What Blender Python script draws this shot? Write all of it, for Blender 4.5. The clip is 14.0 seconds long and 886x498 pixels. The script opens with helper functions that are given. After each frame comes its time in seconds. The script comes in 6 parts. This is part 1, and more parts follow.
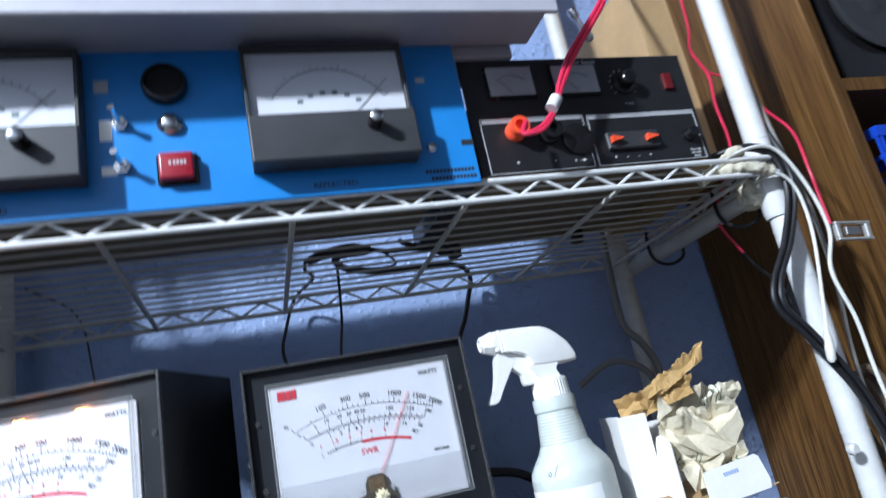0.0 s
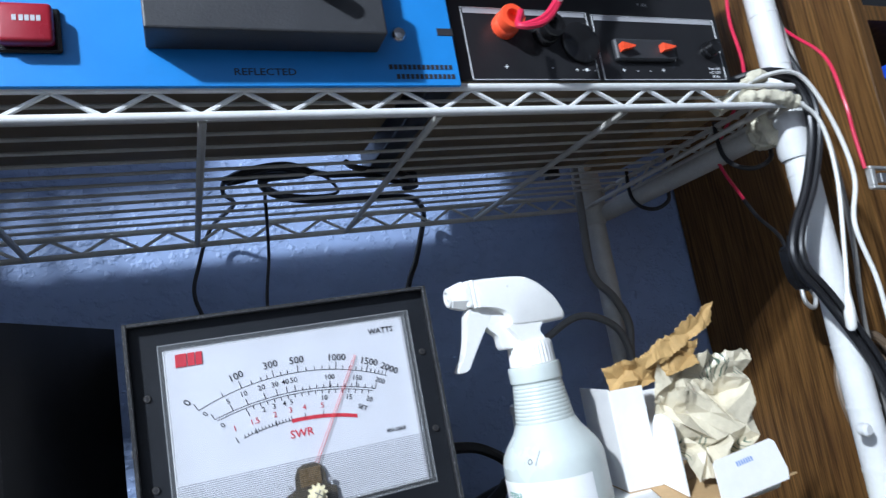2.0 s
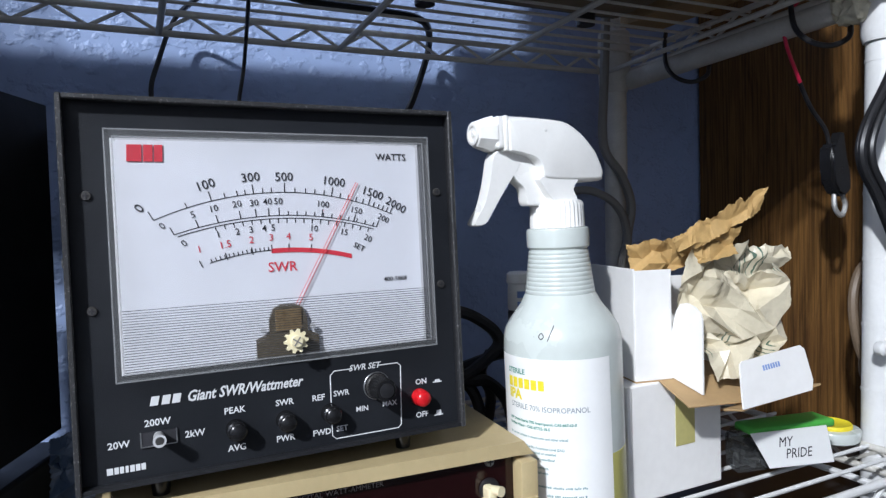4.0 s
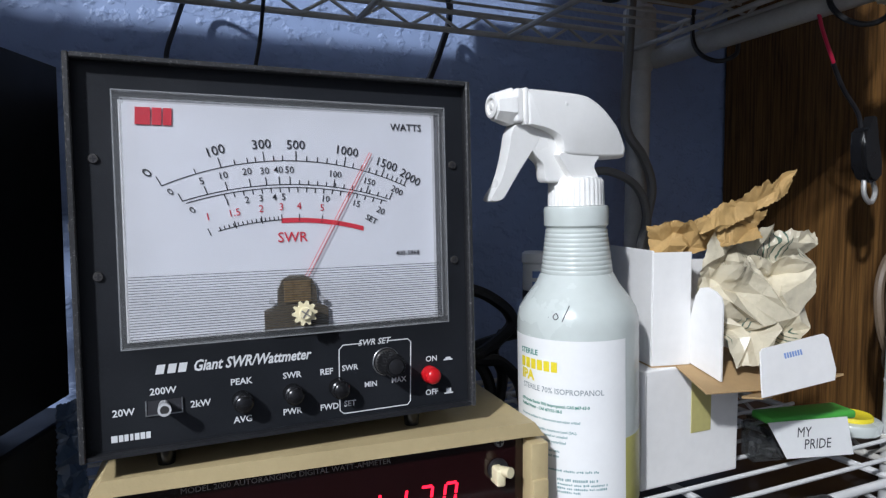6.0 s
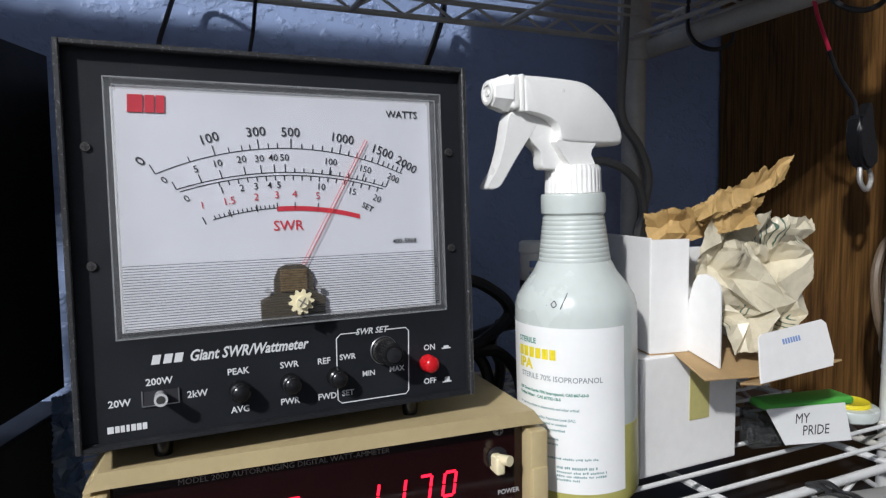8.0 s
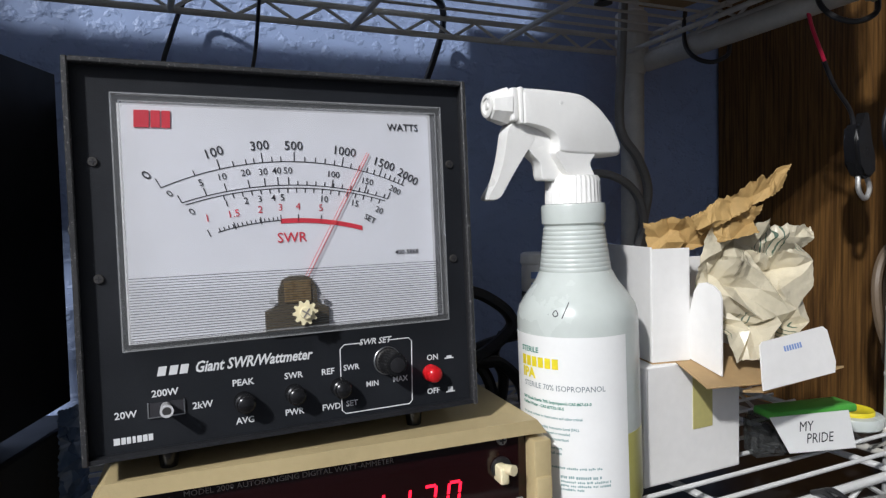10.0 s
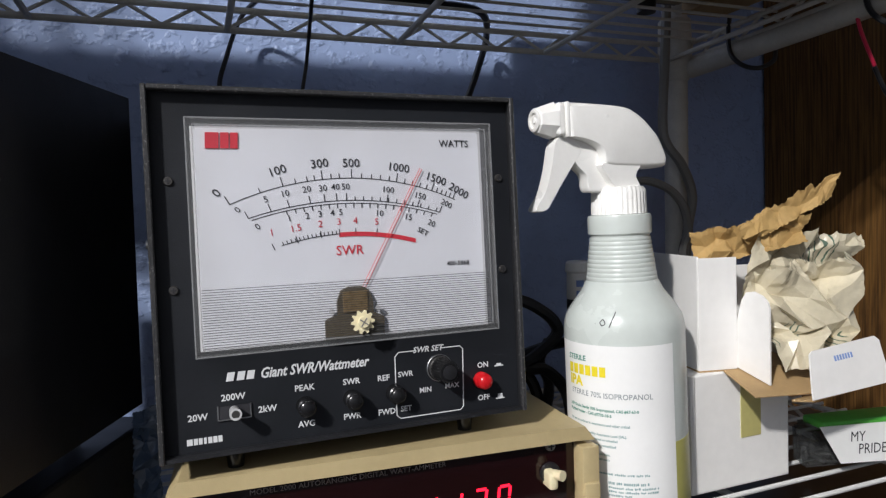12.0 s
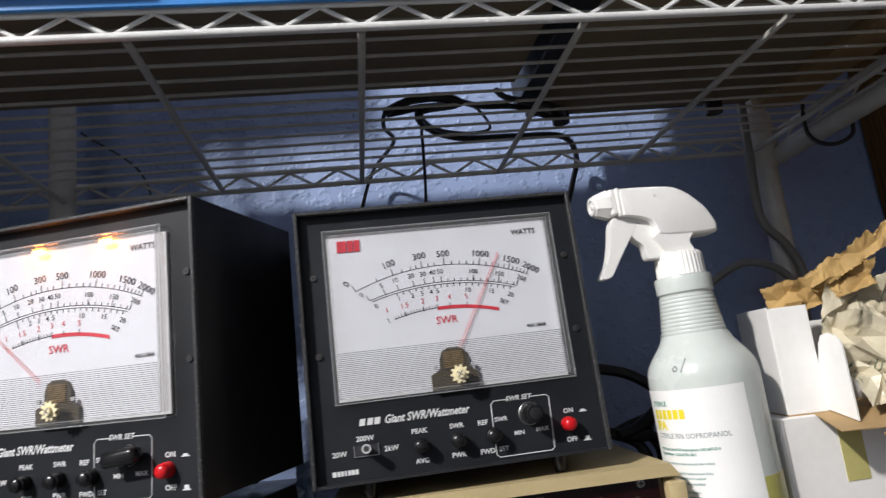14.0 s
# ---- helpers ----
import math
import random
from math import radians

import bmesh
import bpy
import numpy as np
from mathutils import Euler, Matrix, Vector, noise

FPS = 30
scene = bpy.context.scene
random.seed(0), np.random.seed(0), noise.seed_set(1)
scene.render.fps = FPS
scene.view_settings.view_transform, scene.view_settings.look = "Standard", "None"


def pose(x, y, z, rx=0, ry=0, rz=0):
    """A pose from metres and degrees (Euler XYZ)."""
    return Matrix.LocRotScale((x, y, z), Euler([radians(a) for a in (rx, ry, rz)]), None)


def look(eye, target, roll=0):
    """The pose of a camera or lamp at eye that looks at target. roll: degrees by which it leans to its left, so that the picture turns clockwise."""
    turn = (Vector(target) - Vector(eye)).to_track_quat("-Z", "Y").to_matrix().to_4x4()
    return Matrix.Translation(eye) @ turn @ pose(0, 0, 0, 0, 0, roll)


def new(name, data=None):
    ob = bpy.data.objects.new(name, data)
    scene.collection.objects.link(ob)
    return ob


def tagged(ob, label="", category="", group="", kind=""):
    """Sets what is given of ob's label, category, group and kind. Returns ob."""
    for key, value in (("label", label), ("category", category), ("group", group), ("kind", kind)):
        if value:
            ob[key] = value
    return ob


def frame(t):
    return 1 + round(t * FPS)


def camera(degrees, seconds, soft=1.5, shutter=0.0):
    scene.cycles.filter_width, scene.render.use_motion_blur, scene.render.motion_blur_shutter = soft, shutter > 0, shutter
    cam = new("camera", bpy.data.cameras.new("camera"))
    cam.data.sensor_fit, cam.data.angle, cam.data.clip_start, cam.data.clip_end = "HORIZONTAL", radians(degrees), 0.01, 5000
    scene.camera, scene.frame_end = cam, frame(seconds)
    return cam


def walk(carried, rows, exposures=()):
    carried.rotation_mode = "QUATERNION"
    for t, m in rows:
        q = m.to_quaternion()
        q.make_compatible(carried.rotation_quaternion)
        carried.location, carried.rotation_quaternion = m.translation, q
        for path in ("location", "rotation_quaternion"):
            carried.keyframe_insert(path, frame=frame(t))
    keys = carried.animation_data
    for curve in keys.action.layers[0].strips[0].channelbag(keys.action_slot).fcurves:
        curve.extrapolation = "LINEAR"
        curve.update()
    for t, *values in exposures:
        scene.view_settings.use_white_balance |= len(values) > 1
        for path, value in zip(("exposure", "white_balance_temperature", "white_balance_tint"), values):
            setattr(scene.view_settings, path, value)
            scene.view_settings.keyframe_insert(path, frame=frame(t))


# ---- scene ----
cam = camera(68.7, 14.0, soft=1.3, shutter=0.5)
PATH = [
    (0, (-0.079, -0.52, 1.192), (0.513, 1.314, 1.727), -11.7),
    (0.5, (-0.058, -0.474, 1.163), (0.493, 1.382, 1.666), -4.9),
    (0.6, (-0.058, -0.469, 1.165), (0.539, 1.375, 1.656), -5.4),
    (1, (-0.054, -0.455, 1.158), (0.618, 1.366, 1.638), -7.8),
    (1.5, (-0.054, -0.443, 1.172), (0.677, 1.372, 1.588), -12.9),
    (2, (-0.061, -0.393, 1.22), (0.709, 1.425, 1.539), -10.1),
    (2.4, (-0.077, -0.366, 1.236), (0.733, 1.451, 1.443), -9.3),
    (2.5, (-0.075, -0.354, 1.235), (0.725, 1.47, 1.41), -7.3),
    (3, (-0.068, -0.311, 1.21), (0.783, 1.499, 1.204), -3.3),
    (3.2, (-0.067, -0.308, 1.210), (0.825, 1.482, 1.175), -2.9),
    (5.3, (-0.064, -0.297, 1.208), (0.75, 1.526, 1.089), -0.1),
    (5.5, (-0.061, -0.298, 1.203), (0.756, 1.525, 1.107), -0.2),
    (6, (-0.061, -0.295, 1.206), (0.76, 1.523, 1.06), -0.4),
    (6.5, (-0.066, -0.295, 1.201), (0.755, 1.524, 1.075), -0.8),
    (7, (-0.065, -0.296, 1.207), (0.758, 1.521, 1.057), -0.6),
    (7.5, (-0.063, -0.293, 1.2), (0.767, 1.522, 1.071), -1.0),
    (8, (-0.061, -0.293, 1.202), (0.772, 1.519, 1.042), -0.9),
    (8.2, (-0.061, -0.293, 1.202), (0.776, 1.518, 1.065), -0.9),
    (10.5, (-0.064, -0.297, 1.199), (0.764, 1.521, 1.089), -1.6),
    (11, (-0.067, -0.297, 1.201), (0.755, 1.523, 1.09), -1.4),
    (11.5, (-0.07, -0.307, 1.204), (0.674, 1.547, 1.103), -2.0),
    (12, (-0.073, -0.305, 1.204), (0.649, 1.558, 1.11), -1.9),
    (12.5, (-0.073, -0.305, 1.203), (0.635, 1.563, 1.097), -1.7),
    (13, (-0.071, -0.346, 1.201), (0.609, 1.535, 1.156), -6.5),
    (13.2, (-0.07, -0.363, 1.169), (0.461, 1.559, 1.321), -9.3),
    (13.5, (-0.085, -0.393, 1.177), (0.284, 1.556, 1.431), -7.2),
    (14, (-0.058, -0.398, 1.157), (0.23, 1.545, 1.533), -6.9),
]
walk(cam, [(t, look(eye, target, roll)) for t, eye, target, roll in PATH], [
    (0.0, 0.53, 5350, 7), (2.4, 0.53, 5450, 7), (3.0, 0.5, 5600, 8), (5.3, 0.04, 5800, 10), (6.5, 0.01, 5850, 10), (8.0, 0.02, 6100, 10), (10.5, 0.01, 6200, 10), (12.5, -0.01, 6400, 11), (13.2, 0.03, 6450, 11), (14.0, 0.14, 6450, 11)])

# ---- world and light ----
world = bpy.data.worlds.new("world")
scene.world = world
world.use_nodes = True
world.node_tree.nodes["Background"].inputs[0].default_value = (0.5, 0.6, 0.8, 1)
world.node_tree.nodes["Background"].inputs[1].default_value = 0.05


def lamp(name, place, watts, radius, colour):
    data = bpy.data.lights.new(name, "POINT")
    data.energy, data.shadow_soft_size, data.color = watts, radius, colour
    ob = new(name, data)
    ob.location = place
    return ob


# the bright lamp under the ceiling, ahead of the rack and to its left
lamp("room_lamp", (-1.45, -1.25, 2.46), 232, 0.052, (1.0, 0.97, 0.93))


# ---- materials ----
def mat(name, colour, rough=0.5, metal=0.0, vary=0.12, scale=40.0, bump=0.0, bscale=300.0, coat=0.0, emit=0.0, stretch=None, trans=0.0, sss=0.0):
    """A surface with two scales of colour variation, uneven gloss and fine relief."""
    m = bpy.data.materials.new(name)
    m.use_nodes = True
    nt = m.node_tree
    b = nt.nodes["Principled BSDF"]
    b.inputs["Roughness"].default_value = rough
    b.inputs["Metallic"].default_value = metal
    b.inputs["Coat Weight"].default_value = coat
    b.inputs["Transmission Weight"].default_value = trans
    if sss:
        b.inputs["Subsurface Weight"].default_value = sss
        b.inputs["Subsurface Radius"].default_value = (0.01, 0.01, 0.01)
    tc = nt.nodes.new("ShaderNodeTexCoord")
    mp = nt.nodes.new("ShaderNodeMapping")
    if stretch:
        mp.inputs["Scale"].default_value = stretch
    nt.links.new(tc.outputs["Object"], mp.inputs[0])
    n1 = nt.nodes.new("ShaderNodeTexNoise")
    n1.inputs["Scale"].default_value = scale
    n1.inputs["Detail"].default_value = 6
    n2 = nt.nodes.new("ShaderNodeTexNoise")
    n2.inputs["Scale"].default_value = scale * 9
    n2.inputs["Detail"].default_value = 3
    for n in (n1, n2):
        nt.links.new(mp.outputs[0], n.inputs["Vector"])
    add = nt.nodes.new("ShaderNodeMath")
    add.operation = "MULTIPLY_ADD"
    add.inputs[1].default_value = 0.4
    nt.links.new(n2.outputs[0], add.inputs[0])
    nt.links.new(n1.outputs[0], add.inputs[2])
    rmp = nt.nodes.new("ShaderNodeMapRange")
    rmp.inputs[1].default_value, rmp.inputs[2].default_value = 0.4, 1.0
    rmp.inputs[3].default_value, rmp.inputs[4].default_value = 1 - vary, 1 + vary
    nt.links.new(add.outputs[0], rmp.inputs[0])
    mul = nt.nodes.new("ShaderNodeVectorMath")
    mul.operation = "MULTIPLY"
    mul.inputs[0].default_value = colour
    nt.links.new(rmp.outputs[0], mul.inputs[1])
    nt.links.new(mul.outputs[0], b.inputs["Base Color"])
    rr = nt.nodes.new("ShaderNodeMapRange")
    rr.inputs[1].default_value, rr.inputs[2].default_value = 0.3, 0.7
    rr.inputs[3].default_value, rr.inputs[4].default_value = max(0.02, rough - 0.07), min(1, rough + 0.07)
    nt.links.new(n1.outputs[0], rr.inputs[0])
    nt.links.new(rr.outputs[0], b.inputs["Roughness"])
    if bump:
        nb = nt.nodes.new("ShaderNodeTexNoise")
        nb.inputs["Scale"].default_value = bscale
        nb.inputs["Detail"].default_value = 4
        nt.links.new(mp.outputs[0], nb.inputs["Vector"])
        bp = nt.nodes.new("ShaderNodeBump")
        bp.inputs["Strength"].default_value = 1.0
        bp.inputs["Distance"].default_value = bump
        nt.links.new(nb.outputs[0], bp.inputs["Height"])
        nt.links.new(bp.outputs[0], b.inputs["Normal"])
    if emit:
        b.inputs["Emission Color"].default_value = (*colour, 1)
        b.inputs["Emission Strength"].default_value = emit
    return m


def worn_paint(name, paint, under, amount, scale, rough=0.45):
    """Paint rubbed through to what lies under it, in spots."""
    m = mat(name, paint, rough, vary=0.15, bump=0.0001, bscale=1500)
    nt = m.node_tree
    b = nt.nodes["Principled BSDF"]
    tc = nt.nodes.new("ShaderNodeTexCoord")
    n = nt.nodes.new("ShaderNodeTexNoise")
    n.inputs["Scale"].default_value = scale
    n.inputs["Detail"].default_value = 8
    n.inputs["Roughness"].default_value = 0.7
    nt.links.new(tc.outputs["Object"], n.inputs["Vector"])
    r = nt.nodes.new("ShaderNodeMapRange")
    r.inputs[1].default_value, r.inputs[2].default_value = amount, amount + 0.06
    nt.links.new(n.outputs[0], r.inputs[0])
    mix = nt.nodes.new("ShaderNodeMix")
    mix.data_type = "RGBA"
    mix.inputs["B"].default_value = (*under, 1)
    link = b.inputs["Base Color"].links[0]
    nt.links.new(link.from_socket, mix.inputs["A"])
    nt.links.new(r.outputs[0], mix.inputs["Factor"])
    nt.links.new(mix.outputs["Result"], b.inputs["Base Color"])
    return m


def clear_plastic(name, tint, gloss=0.05, rough=0.04, haze=0.0):
    """A thin clear pane: light passes, with gloss by Fresnel and a little pale haze."""
    m = bpy.data.materials.new(name)
    m.use_nodes = True
    nt = m.node_tree
    out = nt.nodes["Material Output"]
    nt.nodes.remove(nt.nodes["Principled BSDF"])
    tr = nt.nodes.new("ShaderNodeBsdfTransparent")
    tr.inputs[0].default_value = (*tint, 1)
    gl = nt.nodes.new("ShaderNodeBsdfGlossy")
    gl.inputs["Roughness"].default_value = rough
    lw = nt.nodes.new("ShaderNodeLayerWeight")
    lw.inputs[0].default_value = 0.5
    pw = nt.nodes.new("ShaderNodeMath")
    pw.operation = "POWER"
    pw.inputs[1].default_value = 5.0
    nt.links.new(lw.outputs["Facing"], pw.inputs[0])
    fr = nt.nodes.new("ShaderNodeMapRange")
    fr.inputs[3].default_value, fr.inputs[4].default_value = 0.02 + 0.15 * gloss, 0.9
    nt.links.new(pw.outputs[0], fr.inputs[0])
    mx = nt.nodes.new("ShaderNodeMixShader")
    nt.links.new(fr.outputs[0], mx.inputs[0])
    nt.links.new(tr.outputs[0], mx.inputs[1])
    nt.links.new(gl.outputs[0], mx.inputs[2])
    last = mx
    if haze:
        df = nt.nodes.new("ShaderNodeBsdfDiffuse")
        df.inputs[0].default_value = (0.7, 0.72, 0.74, 1)
        m2 = nt.nodes.new("ShaderNodeMixShader")
        m2.inputs[0].default_value = haze
        nt.links.new(mx.outputs[0], m2.inputs[1])
        nt.links.new(df.outputs[0], m2.inputs[2])
        last = m2
    nt.links.new(last.outputs[0], out.inputs[0])
    return m


def wood_mat(name, light, dark, scale=1.0):
    """Dark-stained oak veneer: long streaks of grain with pores and broad bands."""
    m = bpy.data.materials.new(name)
    m.use_nodes = True
    nt = m.node_tree
    b = nt.nodes["Principled BSDF"]
    tc = nt.nodes.new("ShaderNodeTexCoord")
    mp = nt.nodes.new("ShaderNodeMapping")
    mp.inputs["Scale"].default_value = (85 * scale, 85 * scale, 1.7 * scale)
    nt.links.new(tc.outputs["Object"], mp.inputs[0])
    warp = nt.nodes.new("ShaderNodeTexNoise")
    warp.inputs["Scale"].default_value = 3.0 * scale
    nt.links.new(tc.outputs["Object"], warp.inputs["Vector"])
    vadd = nt.nodes.new("ShaderNodeVectorMath")
    vadd.operation = "MULTIPLY_ADD"
    vadd.inputs[1].default_value = (4.2, 4.2, 1.0)
    nt.links.new(warp.outputs["Color"], vadd.inputs[0])
    nt.links.new(mp.outputs[0], vadd.inputs[2])
    g = nt.nodes.new("ShaderNodeTexNoise")
    g.inputs["Scale"].default_value = 1.6
    g.inputs["Detail"].default_value = 8
    g.inputs["Roughness"].default_value = 0.72
    nt.links.new(vadd.outputs[0], g.inputs["Vector"])
    mp2 = nt.nodes.new("ShaderNodeMapping")
    mp2.inputs["Scale"].default_value = (210, 210, 4)
    nt.links.new(tc.outputs["Object"], mp2.inputs[0])
    pores = nt.nodes.new("ShaderNodeTexNoise")
    pores.inputs["Scale"].default_value = 2.0
    pores.inputs["Detail"].default_value = 3
    nt.links.new(mp2.outputs[0], pores.inputs["Vector"])
    ramp = nt.nodes.new("ShaderNodeValToRGB")
    ramp.color_ramp.elements[0].position, ramp.color_ramp.elements[0].color = 0.28, (*dark, 1)
    ramp.color_ramp.elements[1].position, ramp.color_ramp.elements[1].color = 0.68, (*light, 1)
    nt.links.new(g.outputs[0], ramp.inputs[0])
    pr = nt.nodes.new("ShaderNodeMapRange")
    pr.inputs[1].default_value, pr.inputs[2].default_value = 0.40, 0.55
    pr.inputs[3].default_value, pr.inputs[4].default_value = 0.55, 1.03
    nt.links.new(pores.outputs[0], pr.inputs[0])
    mul = nt.nodes.new("ShaderNodeVectorMath")
    mul.operation = "MULTIPLY"
    nt.links.new(ramp.outputs[0], mul.inputs[0])
    nt.links.new(pr.outputs[0], mul.inputs[1])
    nt.links.new(mul.outputs[0], b.inputs["Base Color"])
    b.inputs["Roughness"].default_value = 0.5
    b.inputs["Specular IOR Level"].default_value = 0.22
    bp = nt.nodes.new("ShaderNodeBump")
    bp.inputs["Distance"].default_value = 0.0003
    nt.links.new(pores.outputs[0], bp.inputs["Height"])
    nt.links.new(bp.outputs[0], b.inputs["Normal"])
    return m


def plaster_mat(name, colour):
    """Painted wall with a coarse knock-down texture under gloss paint."""
    m = mat(name, colour, 0.42, vary=0.1, scale=6)
    nt = m.node_tree
    b = nt.nodes["Principled BSDF"]
    tc = nt.nodes.new("ShaderNodeTexCoord")
    v = nt.nodes.new("ShaderNodeTexNoise")
    v.inputs["Scale"].default_value = 95
    v.inputs["Detail"].default_value = 4
    mp = nt.nodes.new("ShaderNodeMapping")
    mp.inputs["Scale"].default_value = (0.9, 1, 1.15)
    nt.links.new(tc.outputs["Object"], mp.inputs[0])
    nt.links.new(mp.outputs[0], v.inputs["Vector"])
    r = nt.nodes.new("ShaderNodeMapRange")
    r.inputs[1].default_value, r.inputs[2].default_value = 0.5, 0.7
    nt.links.new(v.outputs[0], r.inputs[0])
    bp = nt.nodes.new("ShaderNodeBump")
    bp.inputs["Distance"].default_value = 0.0014
    bp.inputs["Strength"].default_value = 0.9
    nt.links.new(r.outputs[0], bp.inputs["Height"])
    nt.links.new(bp.outputs[0], b.inputs["Normal"])
    return m


M_wall = plaster_mat("wall_paint", (0.305, 0.395, 0.63))
M_room = mat("room_grey", (0.17, 0.18, 0.20), 0.7, vary=0.08, scale=5)
M_floor = mat("floor_carpet", (0.08, 0.075, 0.07), 0.9, vary=0.2, scale=30)
M_wood = wood_mat("stained_oak", (0.200, 0.102, 0.028), (0.058, 0.025, 0.008))
M_black = worn_paint("black_paint", (0.013, 0.0135, 0.016), (0.1, 0.1, 0.1), 0.74, 60, 0.5)
M_panel = mat("panel_paint", (0.0135, 0.015, 0.0185), 0.5, vary=0.12, bump=0.00008, bscale=1800)
M_panel.node_tree.nodes["Principled BSDF"].inputs["Specular IOR Level"].default_value = 0.25
M_rim = worn_paint("worn_rim", (0.030, 0.030, 0.032), (0.20, 0.195, 0.19), 0.57, 700, 0.4)
M_card = mat("scale_card", (0.72, 0.73, 0.765), 0.6, vary=0.03, scale=60)
M_ink = mat("black_ink", (0.02, 0.02, 0.025), 0.7)
M_redink = mat("red_ink", (0.62, 0.03, 0.05), 0.6)
M_white = mat("white_print", (0.72, 0.73, 0.74), 0.6, vary=0.05)
M_clear = clear_plastic("clear_cover", (0.97, 0.97, 0.98), 0.12)
M_edge = clear_plastic("cover_edge", (0.80, 0.79, 0.78), 0.35, 0.08, 0.05)
M_glint = clear_plastic("cover_glint_line", (0.85, 0.85, 0.85), 0.6, 0.12, 0.16)
M_rib = clear_plastic("cover_rib", (0.55, 0.55, 0.56), 0.25, 0.12, 0.04)
M_move = mat("movement_dark", (0.085, 0.068, 0.042), 0.4)
M_cream = mat("cream_plastic", (0.78, 0.70, 0.46), 0.45)
M_chrome = mat("chrome", (0.75, 0.75, 0.77), 0.18, 1.0, vary=0.05)
M_steel = mat("steel_screw", (0.5, 0.5, 0.5), 0.35, 1.0)
M_darkscrew = mat("dark_screw", (0.075, 0.072, 0.07), 0.35, 0.5)
M_lever = mat("satin_lever", (0.52, 0.52, 0.53), 0.25, vary=0.08)
M_knob = mat("black_plastic", (0.010, 0.010, 0.011), 0.22, vary=0.1)
M_darkred = mat("dark_red_plastic", (0.12, 0.008, 0.01), 0.3)
M_crimson = mat("crimson_lens", (0.26, 0.010, 0.022), 0.3, vary=0.06)
M_redbtn = mat("red_plastic", (0.55, 0.01, 0.015), 0.25, vary=0.05)
M_needle = mat("needle_red", (0.80, 0.09, 0.08), 0.5)
M_amber = mat("amber_lacquer", (0.17, 0.115, 0.05), 0.3, vary=0.3, scale=300)
M_beige = mat("beige_paint", (0.50, 0.40, 0.215), 0.5, vary=0.1, scale=25, bump=0.0001, bscale=900)
M_filter = mat("red_filter", (0.011, 0.002, 0.0025), 0.10)
M_seg = mat("red_segment", (1.0, 0.008, 0.03), 0.5, emit=2.6)
M_segoff = mat("dim_print", (0.22, 0.20, 0.19), 0.6)
M_bulb = mat("amber_bulb", (1.0, 0.28, 0.03), 0.5, emit=60.0)
M_rack = mat("white_epoxy", (0.70, 0.70, 0.69), 0.35, vary=0.08, scale=30)
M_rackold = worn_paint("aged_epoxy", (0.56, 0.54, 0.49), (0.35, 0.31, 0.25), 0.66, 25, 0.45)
M_blue = mat("blue_enamel", (0.035, 0.22, 0.60), 0.38, vary=0.08, scale=12, bump=0.00005, bscale=900)
M_meterblk = mat("meter_black", (0.035, 0.036, 0.04), 0.55, vary=0.12, bump=0.00015, bscale=700)
M_greybox = mat("grey_enamel", (0.42, 0.41, 0.45), 0.5, vary=0.06)
M_greydark = mat("dark_grey_enamel", (0.17, 0.17, 0.2), 0.5)
M_under = mat("brown_hardboard", (0.215, 0.165, 0.105), 0.7, vary=0.25, scale=9)
M_psblk = mat("supply_black", (0.016, 0.016, 0.018), 0.36, vary=0.12)
M_orange = mat("orange_plastic", (0.85, 0.09, 0.03), 0.35)
M_label = mat("silver_print", (0.42, 0.42, 0.44), 0.5)
M_cable = mat("black_cable", (0.015, 0.015, 0.017), 0.4)
M_wcable = mat("white_cable", (0.74, 0.73, 0.69), 0.45)
M_bcable = mat("brown_cable", (0.16, 0.115, 0.075), 0.5)
M_gcable = mat("grey_cable", (0.20, 0.19, 0.175), 0.5)
M_rcable = mat("red_wire", (0.60, 0.02, 0.07), 0.4)
M_sprayer = mat("white_plastic", (0.86, 0.85, 0.82), 0.32, vary=0.04, sss=0.1)
M_hdpe = mat("milky_bottle", (0.61, 0.65, 0.62), 0.24, vary=0.07, scale=18, sss=0.6)
M_liquid = mat("yellow_liquid", (0.50, 0.47, 0.13), 0.3, vary=0.08, scale=20, sss=0.2)
M_paperlab = mat("paper_label", (0.87, 0.87, 0.855), 0.45, vary=0.03)
M_green = mat("green_print", (0.01, 0.22, 0.15), 0.6)
M_yellow = mat("yellow_print", (0.80, 0.66, 0.02), 0.6)
M_grey = mat("grey_print", (0.16, 0.20, 0.21), 0.6)
M_greyteal = mat("teal_print", (0.22, 0.36, 0.36), 0.6)
M_box = mat("white_card", (0.84, 0.825, 0.80), 0.6, vary=0.07, scale=18)
M_kraft = mat("kraft_card", (0.40, 0.265, 0.125), 0.75, vary=0.15, scale=30)
M_kraftp = mat("kraft_paper", (0.43, 0.275, 0.10), 0.75, vary=0.25, scale=40, bump=0.0006, bscale=120)
M_printp = mat("pale_paper", (0.60, 0.54, 0.40), 0.27, vary=0.18, scale=30, bump=0.0016, bscale=85)
M_tape = mat("yellow_tape", (0.52, 0.47, 0.18), 0.35)
M_oldtape = mat("old_tape", (0.60, 0.56, 0.43), 0.5, vary=0.2, scale=120)
M_bluestamp = mat("blue_stamp", (0.22, 0.32, 0.60), 0.7)
M_lid = mat("green_lid", (0.09, 0.42, 0.06), 0.4)
M_jar = clear_plastic("clear_jar", (0.62, 0.64, 0.64), 0.3, 0.06, 0.03)
M_hw = mat("small_hardware", (0.09, 0.09, 0.09), 0.4, 0.7, vary=0.4, scale=90)
M_basket = mat("blue_basket", (0.02, 0.07, 0.55), 0.4)
M_copper = mat("jaw_metal", (0.70, 0.69, 0.66), 0.48, 0.8)



